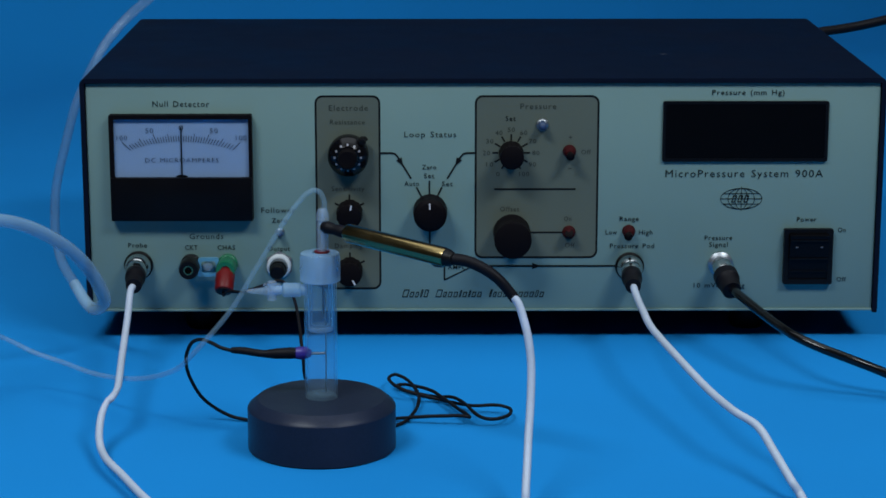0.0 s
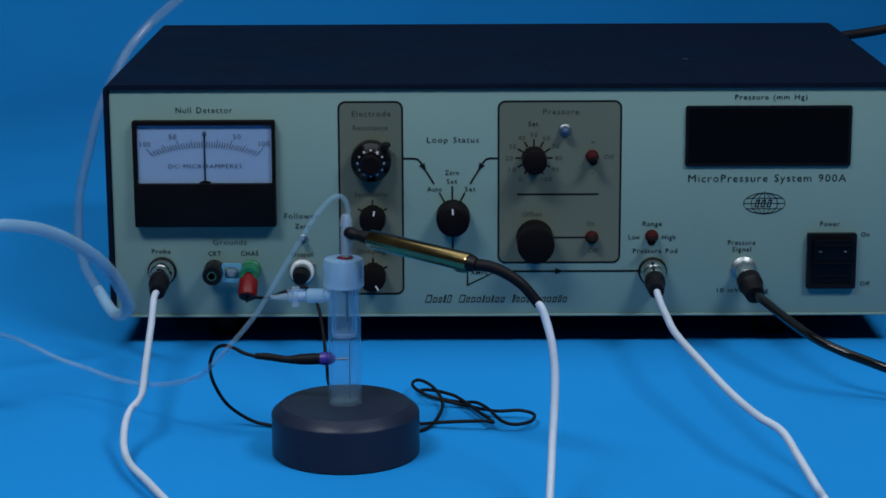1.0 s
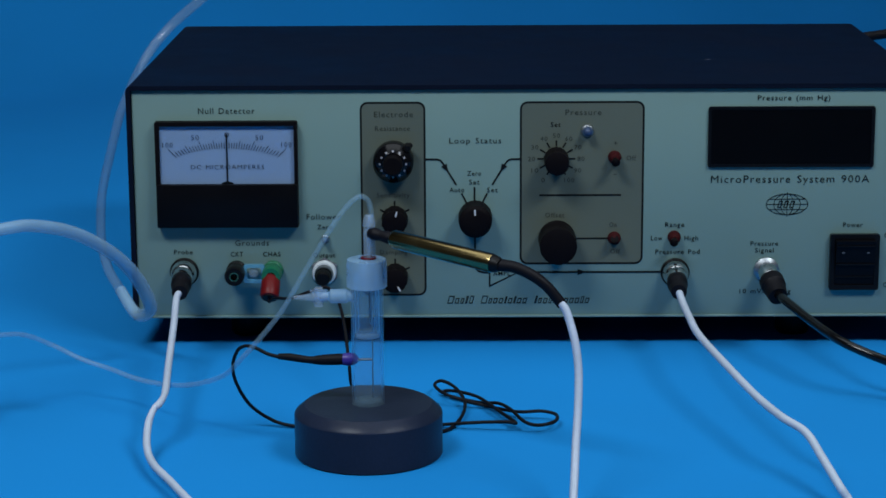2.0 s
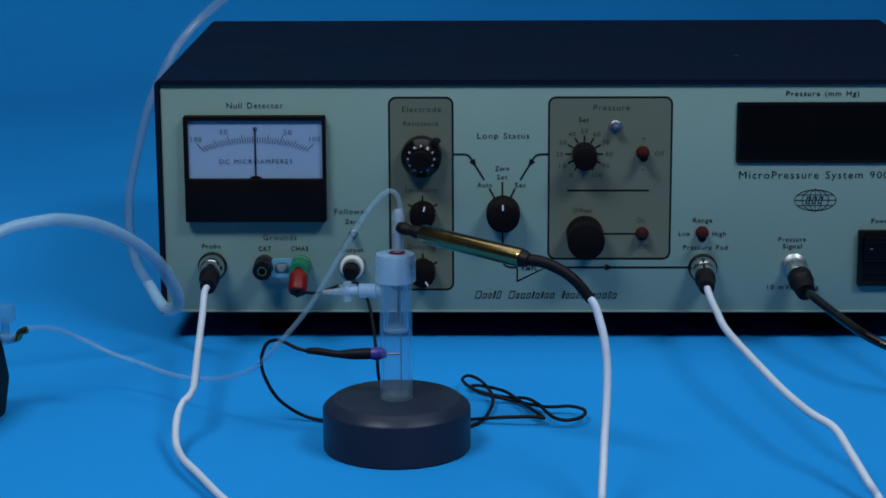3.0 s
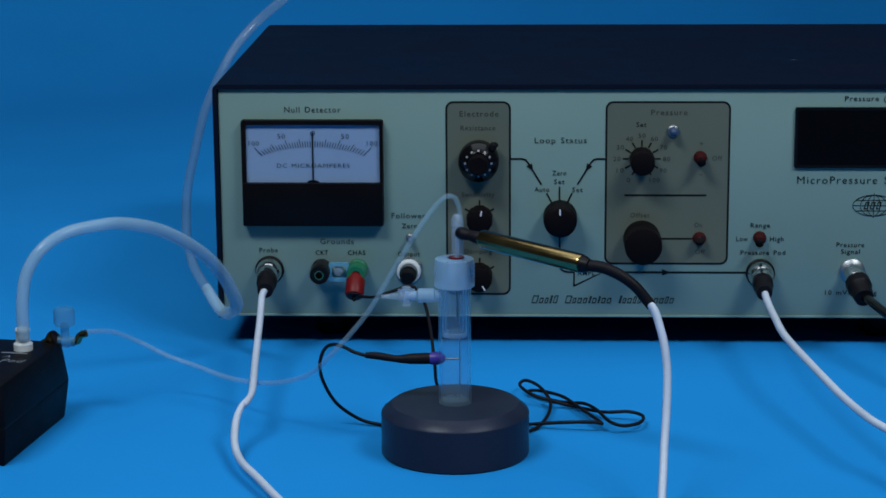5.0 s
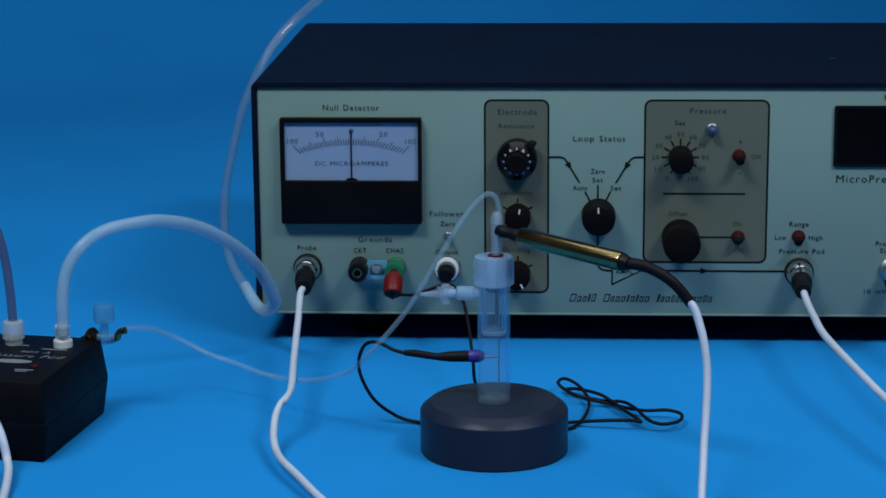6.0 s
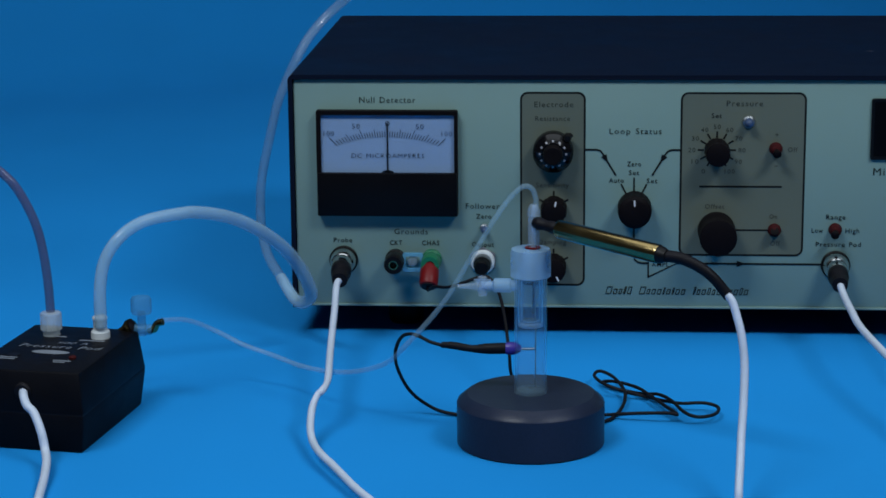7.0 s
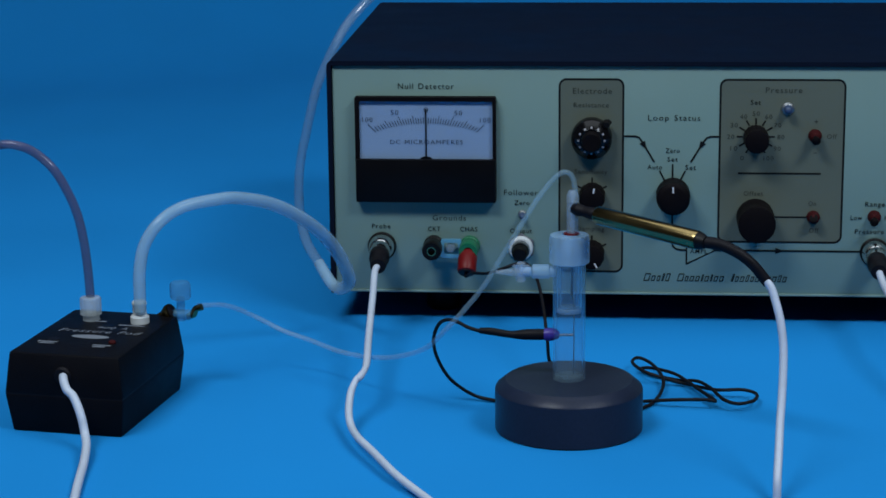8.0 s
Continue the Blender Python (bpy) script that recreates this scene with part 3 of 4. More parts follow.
# toggle switches with round red caps
def toggle(x, z, tilt_x, tilt_z, material, lever=0.0085):
    t = part("toggle_switch", lathe([(0.0036, 0), (0.0036, 0.0012), (0.0031, 0.0016), (0.0031, 0.0042), (0.0026, 0.0054), (0.0016, 0.0061), (0.0001, 0.0063)], 28, outward(x * mm, z * mm)),
             material, inst, "small toggle switch with red cap")
    tip = (x * mm + tilt_x, -0.0055 - lever, z * mm + tilt_z)
    part("lever", rod((x * mm, -0.0050, z * mm), tip, [(0.0010, 0), (0.0022, lever * 0.7), (0.0023, lever * 0.9), (0.0016, lever * 1.02), (0.0001, lever * 1.06)], 16), M_KNOB, t, "black lever")


toggle(46.6, 103.0, 0.0002, -0.0018, M_DARKRED, 0.0052)
toggle(46.9, 58.2, -0.0002, 0.0012, M_DARKRED, 0.0016)
toggle(79.6, 58.6, -0.0012, -0.0012, M_DARKRED, 0.0060)


# indicator lamps
def indicator(x, z, r, name="indicator_lamp"):
    k = part(name, lathe([(r * 1.15, 0), (r * 1.15, 0.0010), (r, 0.0016), (r * 0.8, 0.0018), (0.0001, 0.0018)], 28, outward(x * mm, z * mm)), M_STEEL, inst, "small chrome-ringed lamp")
    part("lens", lathe([(r * 0.78, 0.0016), (r * 0.78, 0.0046), (r * 0.66, 0.0060), (r * 0.36, 0.0068), (0.0001, 0.0070)], 24, outward(x * mm, z * mm)), M_LED, k, "clear bluish lens")


indicator(31.8, 117.6, 0.0030)
indicator(-110.7, 58.3, 0.0021)

# binding posts with a link bar between
for x, z, m_, nm in ((-159.6, 40.6, M_BLACK, "black"), (-139.6, 40.6, M_GREEN, "green")):
    post = part("binding_post", lathe([(0.0056, 0), (0.0056, 0.003), (0.0050, 0.0036), (0.0050, 0.0042), (0.0054, 0.0046), (0.0054, 0.0150), (0.0048, 0.0162), (0.0026, 0.0162), (0.0026, 0.0130), (0.0001, 0.0130)],
                36, outward(x * mm, z * mm), 16, 0.0003, 0.0046, 0.0151), m_, inst, nm + " plastic binding post")
    if nm == "black":
        part("socket", lathe([(0.0026, 0.0120), (0.0026, 0.0160), (0.0019, 0.0160), (0.0019, 0.0120), (0.0026, 0.0120)], 24, outward(x * mm, z * mm)), M_BRASS, post, "brass socket")
link = plate(round_rect(-0.1552, -0.1440, 0.0348, 0.0452, 0.001, 3), -0.0062, -0.0042, round_rect(-0.1536, -0.1456, 0.0366, 0.0434, 0.0012, 3))
part("link_bar", link, M_BLUEBAR, inst, "pale blue plastic link", smooth=False)
part("link_screw", lathe([(0.0026, 0), (0.0026, 0.0050), (0.0018, 0.0058), (0.0001, 0.0058)], 20, outward(-0.1500, 0.0402)), M_LUER, inst)


# panel sockets
def round_socket(x, z):
    s = part("panel_socket", lathe([(0.0079, 0), (0.0079, 0.0016), (0.0073, 0.0022), (0.0072, 0.0022), (0.0072, 0.0006), (0.0079, 0)], 40, outward(x * mm, z * mm)), M_BLACK, inst, "round socket with black rim")
    part("shell", lathe([(0.0071, 0.0002), (0.0071, 0.0040), (0.0068, 0.0066), (0.0061, 0.0088), (0.0052, 0.0098), (0.0001, 0.0100)], 40, outward(x * mm, z * mm)), M_CHROME, s, "nickel shell")
    return s


round_socket(-188.3, 39.9)
round_socket(80.4, 38.9)
for x, z in ((-111.4, 40.0), (130.2, 40.2)):
    s = part("coaxial_socket", lathe([(0.0068, 0), (0.0068, 0.0014), (0.0060, 0.0020), (0.0048, 0.0026), (0.0048, 0.0105), (0.0042, 0.0110), (0.0001, 0.0110)], 36, outward(x * mm, z * mm)), M_STEEL, inst, "nickel coaxial socket")
    if x < 0:
        part("hex_nut", lathe([(0.0078, 0.0002), (0.0078, 0.0018), (0.0074, 0.0022), (0.0001, 0.0022)], 6, outward(x * mm, z * mm) @ Matrix.Rotation(radians(30), 4, "Z")), M_PRINT, s, smooth=False)
        part("insulator", lathe([(0.0066, 0.0016), (0.0066, 0.0052), (0.0060, 0.0060), (0.0050, 0.0060), (0.0050, 0.0016), (0.0066, 0.0016)], 36, outward(x * mm, z * mm)), M_NYLON, s, "white insulating ring")
        part("cap", lathe([(0.0047, 0.0068), (0.0047, 0.0110), (0.0046, 0.0125), (0.0042, 0.0125), (0.0040, 0.0185), (0.0033, 0.0195), (0.0001, 0.0195)], 32, outward(x * mm, z * mm)), M_BLACK, s, "black cap")
        part("cap_collar", lathe([(0.0048, 0.0080), (0.0050, 0.0090), (0.0050, 0.0100), (0.0048, 0.0108), (0.0046, 0.0108), (0.0046, 0.0080), (0.0048, 0.0080)], 32, outward(x * mm, z * mm)), M_STEEL, s)

# ---- leads plugged into the panel ----
def plug_lead(name, label, sx, sz, tip, path, r, sheath, k=0.82):
    """A lead: a plug that leaves the panel at (sx, sz) and ends at tip, and the cable from there along path."""
    ob = thing(name, label, "cable", (0, 0, 0))
    s, tip = CASE @ Vector((sx, -0.0080, sz)), CASE @ Vector(tip)
    d = tip - s
    n = d.length
    p = part("plug", rod(s, tip, [(0.0058 * k, n * 0.30), (0.0066 * k, n * 0.34), (0.0066 * k, n * 0.58), (0.0060 * k, n * 0.61), (0.0056 * k, n * 0.82), (0.0050 * k, n), (0.0028, n), (0.0001, n)], 32), M_RUBBER, ob, "dark plastic plug")
    part("collar", rod(s, tip, [(0.0052, -0.001), (0.0054, n * 0.10), (0.0054, n * 0.28), (0.0051, n * 0.30), (0.0050, n * 0.38), (0.0042, n * 0.40)], 36), M_CHROME, p, "nickel collar")
    pts = [tuple(Vector(tip) - d * 0.1)] + path
    part("sheath", tube(pts, r, 14, 8), sheath, ob)
    return ob


plug_lead("probe_lead", "white sheathed lead plugged into the panel, lying on blue paper", -0.1883, 0.0399, (-0.187, -0.033, 0.0362), [(-0.1869, -0.0485, 0.0370), (-0.1853, -0.0714, 0.0312), (-0.1834, -0.0992, 0.0266), (-0.1808, -0.1318, 0.0238), (-0.1776, -0.1664, 0.0224), (-0.1774, -0.1776, 0.0214), (-0.1787, -0.1851, 0.0203), (-0.1806, -0.1874, 0.0188), (-0.1822, -0.1950, 0.0141), (-0.1809, -0.2106, 0.0080), (-0.1753, -0.2308, 0.0065), (-0.1650, -0.2528, 0.0060), (-0.1522, -0.2782, 0.0045), (-0.1394, -0.2972, 0.0025), (-0.1241, -0.3222, 0.0019)], [0.0018] * 6 + [0.0015, 0.0018, 0.0015] + [0.0018] * 7, M_WHITE)
plug_lead("pod_lead", "white sheathed lead with dark plug, running over blue paper", 0.0804, 0.0389, (0.0796, -0.033, 0.0358), [(0.0796, -0.0524, 0.0352), (0.0808, -0.0751, 0.0335), (0.0828, -0.1061, 0.0320), (0.0916, -0.1532, 0.0293), (0.1006, -0.1914, 0.0260), (0.1082, -0.2216, 0.0252), (0.1172, -0.2363, 0.0224), (0.1223, -0.2526, 0.0159), (0.1274, -0.2691, 0.0085), (0.1317, -0.2747, 0.0022), (0.1307, -0.3041, 0.0019), (0.1295, -0.3370, 0.0019)], 0.0019, M_WHITE)
plug_lead("signal_lead", "black coaxial lead with dark plug, running over blue paper", 0.1302, 0.0402, (0.1329, -0.03, 0.0325), [(0.1346, -0.0524, 0.0351), (0.1428, -0.0750, 0.0316), (0.1533, -0.1014, 0.0282), (0.1658, -0.1129, 0.0243), (0.1791, -0.1182, 0.0202), (0.1976, -0.1232, 0.0138), (0.2159, -0.1335, 0.0069), (0.2258, -0.1640, 0.0034)], 0.0024, M_CABLE, 1.0)
mains = thing("mains_cord", "thick black mains cord behind the black case", "cable")
part("sheath", tube([(0.1730, 0.2354, 0.0922), (0.1820, 0.2488, 0.0961), (0.2122, 0.2587, 0.1293), (0.2257, 0.2627, 0.1325), (0.2367, 0.2666, 0.1335), (0.2531, 0.2716, 0.1354), (0.2718, 0.2765, 0.1388), (0.3006, 0.2865, 0.1440), (0.3507, 0.3063, 0.1407)], 0.0031, 14, 8), M_RUBBER, mains)

# ---- vial stand ----
VX, VY = -0.0795, -0.1950
stand = thing("vial_stand", "clear acrylic vial upright on a dark round plastic base", "vial stand", (VX, VY, 0))
part("base", lathe([(0.0001, 0), (0.0336, 0), (0.0344, 0.0006), (0.0344, 0.0196), (0.0340, 0.0204), (0.0300, 0.0237), (0.0294, 0.0240), (0.0001, 0.0240)], 96), M_BASE, stand, "dark grey turned base with bevelled rim", angle=25)
part("chamber", lathe([(0.0075, 0.0241), (0.0075, 0.0800), (0.0066, 0.0800), (0.0066, 0.0256), (0.0001, 0.0256), (0.0001, 0.0241)], 48), M_GLASS, stand, "clear acrylic chamber")
part("inner_tube", lathe([(0.0052, 0.0565), (0.0057, 0.0572), (0.0057, 0.0860), (0.0043, 0.0860), (0.0043, 0.0592), (0.0030, 0.0584), (0.0001, 0.0582), (0.0001, 0.0565)], 40), M_CUP, stand, "clear inner tube")
part("cup_floor", lathe([(0.0001, 0.0560), (0.0056, 0.0560), (0.0059, 0.0566), (0.0059, 0.0580), (0.0056, 0.0584), (0.0001, 0.0584)], 40), M_FROST, stand)
part("wire", tube([(0.0022, -0.001, 0.0265), (0.0023, -0.001, 0.045), (0.0022, 0, 0.060), (0.0012, 0, 0.09)], 0.0003, 8), M_STEEL, stand)
cap = part("cap", lathe([(0.0086, 0.0795), (0.0093, 0.0800), (0.0093, 0.0905), (0.0088, 0.0926), (0.0034, 0.0930), (0.0034, 0.0800), (0.0076, 0.0800), (0.0076, 0.0795), (0.0086, 0.0795)], 48), M_FROST, stand, "frosted screw cap")
part("gasket", lathe([(0.0036, 0.0929), (0.0036, 0.0936), (0.0026, 0.0938), (0.0024, 0.0929), (0.0036, 0.0929)], 28, Matrix.Translation((0.001, 0, 0))), M_RED, cap, "red rubber gasket")
holder = part("electrode_holder", lathe([(0.0027, 0.0850), (0.0027, 0.1065), (0.0023, 0.1075), (0.0029, 0.1080), (0.0029, 0.1105), (0.0021, 0.1128), (0.0016, 0.1135), (0.0010, 0.1135), (0.0010, 0.0850), (0.0027, 0.0850)], 32, Matrix.Translation((0.0014, 0, 0))), M_LUER, stand, "clear electrode holder")
part("glass_capillary", tube([(0.0014, 0, 0.1070), (0.0014, 0, 0.085), (0.0012, 0, 0.062)], 0.0006, 10), M_GLASS, holder)
port = part("side_port", joined([rod((-0.0062, 0, 0.0752), (-0.03, 0, 0.0752), [(0.0026, 0), (0.0026, 0.0028), (0.0033, 0.0030), (0.0033, 0.0105), (0.0027, 0.0110), (0.0020, 0.0112), (0.0020, 0.0165)], 28)]), M_FROST, stand, "white threaded side port")
part("stopcock", joined([rod((-0.0178, 0, 0.0748), (-0.04, 0, 0.0745), [(0.0019, 0), (0.0024, 0.0005), (0.0024, 0.0075), (0.0018, 0.0080), (0.0013, 0.0120), (0.0008, 0.0160), (0.0006, 0.0160)], 24),
                         lathe([(0.0022, 0.0705), (0.0022, 0.0790), (0.0017, 0.0794), (0.0001, 0.0794)], 20, Matrix.Translation((-0.0222, 0, 0))),
                         box(-0.0262, -0.0182, -0.0007, 0.0007, 0.0770, 0.0782, 0.0003)]), M_LUER, port, "translucent luer stopcock")

# ---- electrode probe with its cable ----
probe = thing("probe", "brass electrode probe with black sleeve and white cable", "probe")
PA, PB = Vector((-0.0669, -0.204, 0.1041)), Vector((-0.022, -0.24, 0.1011))
L = (PB - PA).length
part("barrel", rod(PA, PB, [(0.0033, 0), (0.0041, 0.0006), (0.0043, 0.0014), (0.0043, L - 0.0010), (0.0040, L), (0.0026, L)], 48), M_BRASS, probe, "polished brass barrel")
CLAMP = Vector((-0.0779, -0.1975, 0.1056))
part("tip_clamp", tube([tuple(CLAMP), tuple(CLAMP.lerp(PA, 0.22)), tuple(CLAMP.lerp(PA, 0.5)), tuple(CLAMP.lerp(PA, 0.8)), tuple(PA + (PB - PA) * 0.02)], [0.0022, 0.0030, 0.0024, 0.0029, 0.0026], 18, 5), M_RUBBER, probe, "black tip clamp")
part("end_bush", rod(PB - (PB - PA) * 0.01, PB + (PB - PA), [(0.0040, 0), (0.0040, 0.0004), (0.0037, 0.0022), (0.0031, 0.0036), (0.0027, 0.0046)], 36), M_BLACK, probe)
part("strain_relief", tube([(-0.0203, -0.2410, 0.1008), (-0.0126, -0.2430, 0.1000), (-0.0048, -0.2450, 0.0967), (0.0013, -0.2460, 0.0921), (0.0061, -0.2460, 0.0863), (0.0080, -0.2460, 0.0837)], [0.0027, 0.0026, 0.0025, 0.0024, 0.0024, 0.0023], 18, 7), M_RUBBER, probe, "black rubber sleeve")
part("cable", tube([(0.0065, -0.2462, 0.0858), (0.0094, -0.2480, 0.0821), (0.0115, -0.2500, 0.0760), (0.0135, -0.2530, 0.0680), (0.0147, -0.2560, 0.0579), (0.0146, -0.2600, 0.0476), (0.0140, -0.2650, 0.0377), (0.0131, -0.2710, 0.0282), (0.0123, -0.2790, 0.0181), (0.0114, -0.2880, 0.0086), (0.0104, -0.3050, -0.0130), (0.0037, -0.4127, 0.0026), (0.0020, -0.4560, 0.0025)], 0.0018, 16, 8), M_WHITE, probe, "white cable")

# ---- black wire from the red plug to the vial electrode ----
wire = thing("ground_wire", "thin black wire with red plug, loosely coiled on blue paper", "wire")
rp = part("banana_plug", rod((-0.1388, -0.0222, 0.0426), (-0.1395, -0.0371, 0.0282), [(0.0046, 0), (0.0048, 0.001), (0.0048, 0.0030), (0.0051, 0.0035), (0.0051, 0.0120), (0.0046, 0.0134), (0.0030, 0.0140), (0.0024, 0.0140), (0.0001, 0.0110)], 32), M_RED, wire, "red plastic banana plug")
part("plug_socket", rod((-0.1393, -0.0319, 0.0333), (-0.1399, -0.0464, 0.0192), [(0.0036, 0), (0.0036, 0.0007), (0.0001, 0.0007)], 24), M_BLACK, rp)
part("lead", tube([(-0.1392, -0.0314, 0.0337), (-0.1393, -0.0337, 0.0314), (-0.1351, -0.0435, 0.0358), (-0.1267, -0.0524, 0.0380), (-0.1175, -0.0564, 0.0420), (-0.1086, -0.0564, 0.0450), (-0.1036, -0.0604, 0.0436), (-0.0992, -0.0714, 0.0388), (-0.0955, -0.0927, 0.0310), (-0.0927, -0.1140, 0.0206), (-0.0904, -0.1136, 0.0058), (-0.0773, -0.1227, 0.0026), (-0.0626, -0.1448, 0.0022), (-0.0458, -0.1601, 0.0023)], 0.00085, 10, 6), M_RUBBER, wire)
part("coil", tube([(-0.0458, -0.1574, 0.0015), (-0.0295, -0.1619, 0.0040), (-0.0146, -0.1642, 0.0050), (-0.0102, -0.1629, 0.0040), (-0.0157, -0.1492, 0.0040), (-0.0225, -0.1322, 0.0040), (-0.0294, -0.1194, 0.0045), (-0.0403, -0.1072, 0.0035), (-0.0457, -0.1041, 0.0020), (-0.0402, -0.1123, 0.0015), (-0.0266, -0.1228, 0.0020), (-0.0183, -0.1336, 0.0050), (-0.0124, -0.1473, 0.0060), (-0.0064, -0.1634, 0.0050), (0.0003, -0.1665, 0.0040), (0.0081, -0.1612, 0.0040), (0.0098, -0.1502, 0.0040), (0.0031, -0.1453, 0.0045), (-0.0087, -0.1430, 0.0035), (-0.0211, -0.1289, 0.0015), (-0.0351, -0.1255, 0.0040), (-0.0449, -0.1204, 0.0060), (-0.0500, -0.1055, 0.0060), (-0.0467, -0.0958, 0.0055), (-0.0397, -0.1062, 0.0050), (-0.0348, -0.1274, 0.0040), (-0.0361, -0.1461, 0.0025), (-0.0409, -0.1611, 0.0015), (-0.0462, -0.1675, 0.0010)], 0.00085, 10, 6), M_RUBBER, wire)
part("loop", tube([(-0.0462, -0.1675, 0.0010), (-0.0620, -0.1656, 0.0010), (-0.0837, -0.1637, 0.0010), (-0.1029, -0.1609, 0.0010), (-0.1175, -0.1579, 0.0012), (-0.1277, -0.1560, 0.0035), (-0.1380, -0.1600, 0.0124), (-0.1437, -0.1650, 0.0246), (-0.1448, -0.1700, 0.0348), (-0.1419, -0.1750, 0.0437), (-0.1373, -0.1800, 0.0475), (-0.1322, -0.1840, 0.0475), (-0.1266, -0.1880, 0.0459), (-0.1207, -0.1900, 0.0448)], 0.00085, 10, 6), M_RUBBER, wire)
tip = part("electrode_sleeve", tube([(-0.1212, -0.1900, 0.0451), (-0.1159, -0.1910, 0.0451), (-0.1067, -0.1920, 0.0440), (-0.1001, -0.1930, 0.0443), (-0.0934, -0.1940, 0.0448), (-0.0895, -0.1945, 0.0450)], [0.0014, 0.0018, 0.0017, 0.0025, 0.0027, 0.0024], 16, 6), M_RUBBER, wire, "black heat-shrink sleeve")
part("violet_collar", tube([(-0.0911, -0.1945, 0.0450), (-0.0887, -0.1945, 0.0450), (-0.0864, -0.1945, 0.0450), (-0.0840, -0.1945, 0.0447)], [0.0028, 0.0031, 0.0029, 0.0015], 18, 6), M_PURPLE, tip, "violet collar")
part("pin", tube([(-0.0848, -0.1945, 0.0447), (-0.0817, -0.1945, 0.0448), (-0.0777, -0.1945, 0.0449)], 0.0006, 10, 4), M_STEEL, tip, "thin metal pin")

# ---- pressure pod ----
PODX, PODY, PODT = -0.3068, -0.1786, -9.0
pod = thing("pressure_pod", "black plastic pressure box with tube ports, on blue paper", "sensor box", (PODX, PODY, 0), PODT)


def half_shell(z0, z1, w0, w1, d0, d1):
    """A tapered half of the box: w x d at height z0 and at z1."""
    bm = bmesh.new()
    lo = [bm.verts.new((sx * w0 / 2, sy * d0 / 2, z0)) for sx, sy in ((-1, -1), (1, -1), (1, 1), (-1, 1))]
    hi = [bm.verts.new((sx * w1 / 2, sy * d1 / 2, z1)) for sx, sy in ((-1, -1), (1, -1), (1, 1), (-1, 1))]
    for i in range(4):
        bm.faces.new((lo[i], lo[(i + 1) % 4], hi[(i + 1) % 4], hi[i]))
    bm.faces.new(lo[::-1])
    bm.faces.new(hi)
    bmesh.ops.bevel(bm, geom=bm.edges[:], offset=0.0011, segments=2, profile=0.5, affect="EDGES")
    return bm


POD_W, POD_D, POD_H = 0.0590, 0.0825, 0.0385
part("lower_shell", half_shell(0.0, 0.01875, POD_W - 0.0045, POD_W, POD_D - 0.0045, POD_D), M_BOX, pod)
lid = part("upper_shell", half_shell(0.01885, POD_H, POD_W, POD_W - 0.0045, POD_D, POD_D - 0.0045), M_BOX, pod)
part("seam", box(-POD_W / 2 + 0.0004, POD_W / 2 - 0.0004, -POD_D / 2 + 0.0004, POD_D / 2 - 0.0004, 0.0180, 0.0195), M_RUBBER, pod, smooth=False)


def on_lid(x, y, turn=0):
    return Matrix.Translation((x, y, POD_H + 0.0001)) @ Matrix.Rotation(radians(turn), 4, "Z")


lettering("900 A", 0.0150, 0.0034, on_lid(0.0055, 0.0085), M_PODPRINT, lid, 0.0, 0.25)
lettering("Pressure Pod", 0.0415, 0.0050, on_lid(0.0020, 0.0015), M_PODPRINT, lid, 0.0, 0.25)
part("printed_oval", plate([(a, b) for a, b in ellipse(0, 0, 0.0095, 0.0030, 0, 352, 44)], 0, 0.0001), M_PODPRINT, lid, "pale printed oval", smooth=False).matrix_local = on_lid(0.0005, -0.0075) @ Matrix.Rotation(radians(-90), 4, "X")
for x, y, w in ((-0.0085, 0.0195, 0.012), (0.0125, 0.0150, 0.013), (-0.0165, -0.0190, 0.010), (-0.0160, -0.0215, 0.008), (0.0115, -0.0205, 0.009), (0.0110, -0.0230, 0.006), (-0.011, 0.0235, 0.008)):
    part("printed_bar", box(x - w / 2, x + w / 2, y - 0.00065, y + 0.00065, POD_H - 0.0002, POD_H + 0.0001), M_PODPRINT, lid, smooth=False)
part("trimmer", lathe([(0.0030, POD_H - 0.0002), (0.0030, POD_H + 0.0003), (0.0001, POD_H + 0.0003)], 24, Matrix.Translation((-0.0150, -0.0150, 0))), M_RUBBER, lid)
part("status_lamp", lathe([(0.0018, POD_H - 0.0002), (0.0018, POD_H + 0.0008), (0.0012, POD_H + 0.0014), (0.0001, POD_H + 0.0016)], 20, Matrix.Translation((0.0150, -0.0160, 0))), M_DARKRED, lid, "small dark red lamp")
PORT1, PORT2 = (-0.011, 0.0214, 0.0385), (0.0144, 0.0214, 0.0385)
part("luer_nut", lathe([(0.0041, POD_H - 0.001), (0.0041, POD_H + 0.0026), (0.0053, POD_H + 0.0030), (0.0053, POD_H + 0.0108), (0.0047, POD_H + 0.0115), (0.0024, POD_H + 0.0118), (0.0001, POD_H + 0.0118)], 28, Matrix.Translation((PORT1[0], PORT1[1], 0)), 14, 0.0004, POD_H + 0.003, POD_H + 0.0109), M_NUT, pod, "cloudy white ribbed luer nut")
part("barb_fitting", lathe([(0.0046, POD_H - 0.001), (0.0046, POD_H + 0.0032), (0.0040, POD_H + 0.0038), (0.0034, POD_H + 0.0042), (0.0033, POD_H + 0.0088), (0.0036, POD_H + 0.0092), (0.0036, POD_H + 0.0104), (0.0031, POD_H + 0.0110), (0.0001, POD_H + 0.0112)], 28, Matrix.Translation((PORT2[0], PORT2[1], 0))), M_NYLON, pod, "white barbed fitting")
part("cable_bush", rod((-0.0002, -0.0356, 0.0288), (-0.0002, -0.0496, 0.0288), [(0.0042, 0), (0.0042, 0.0052), (0.0034, 0.0060), (0.0001, 0.0060)], 28), M_RUBBER, pod)
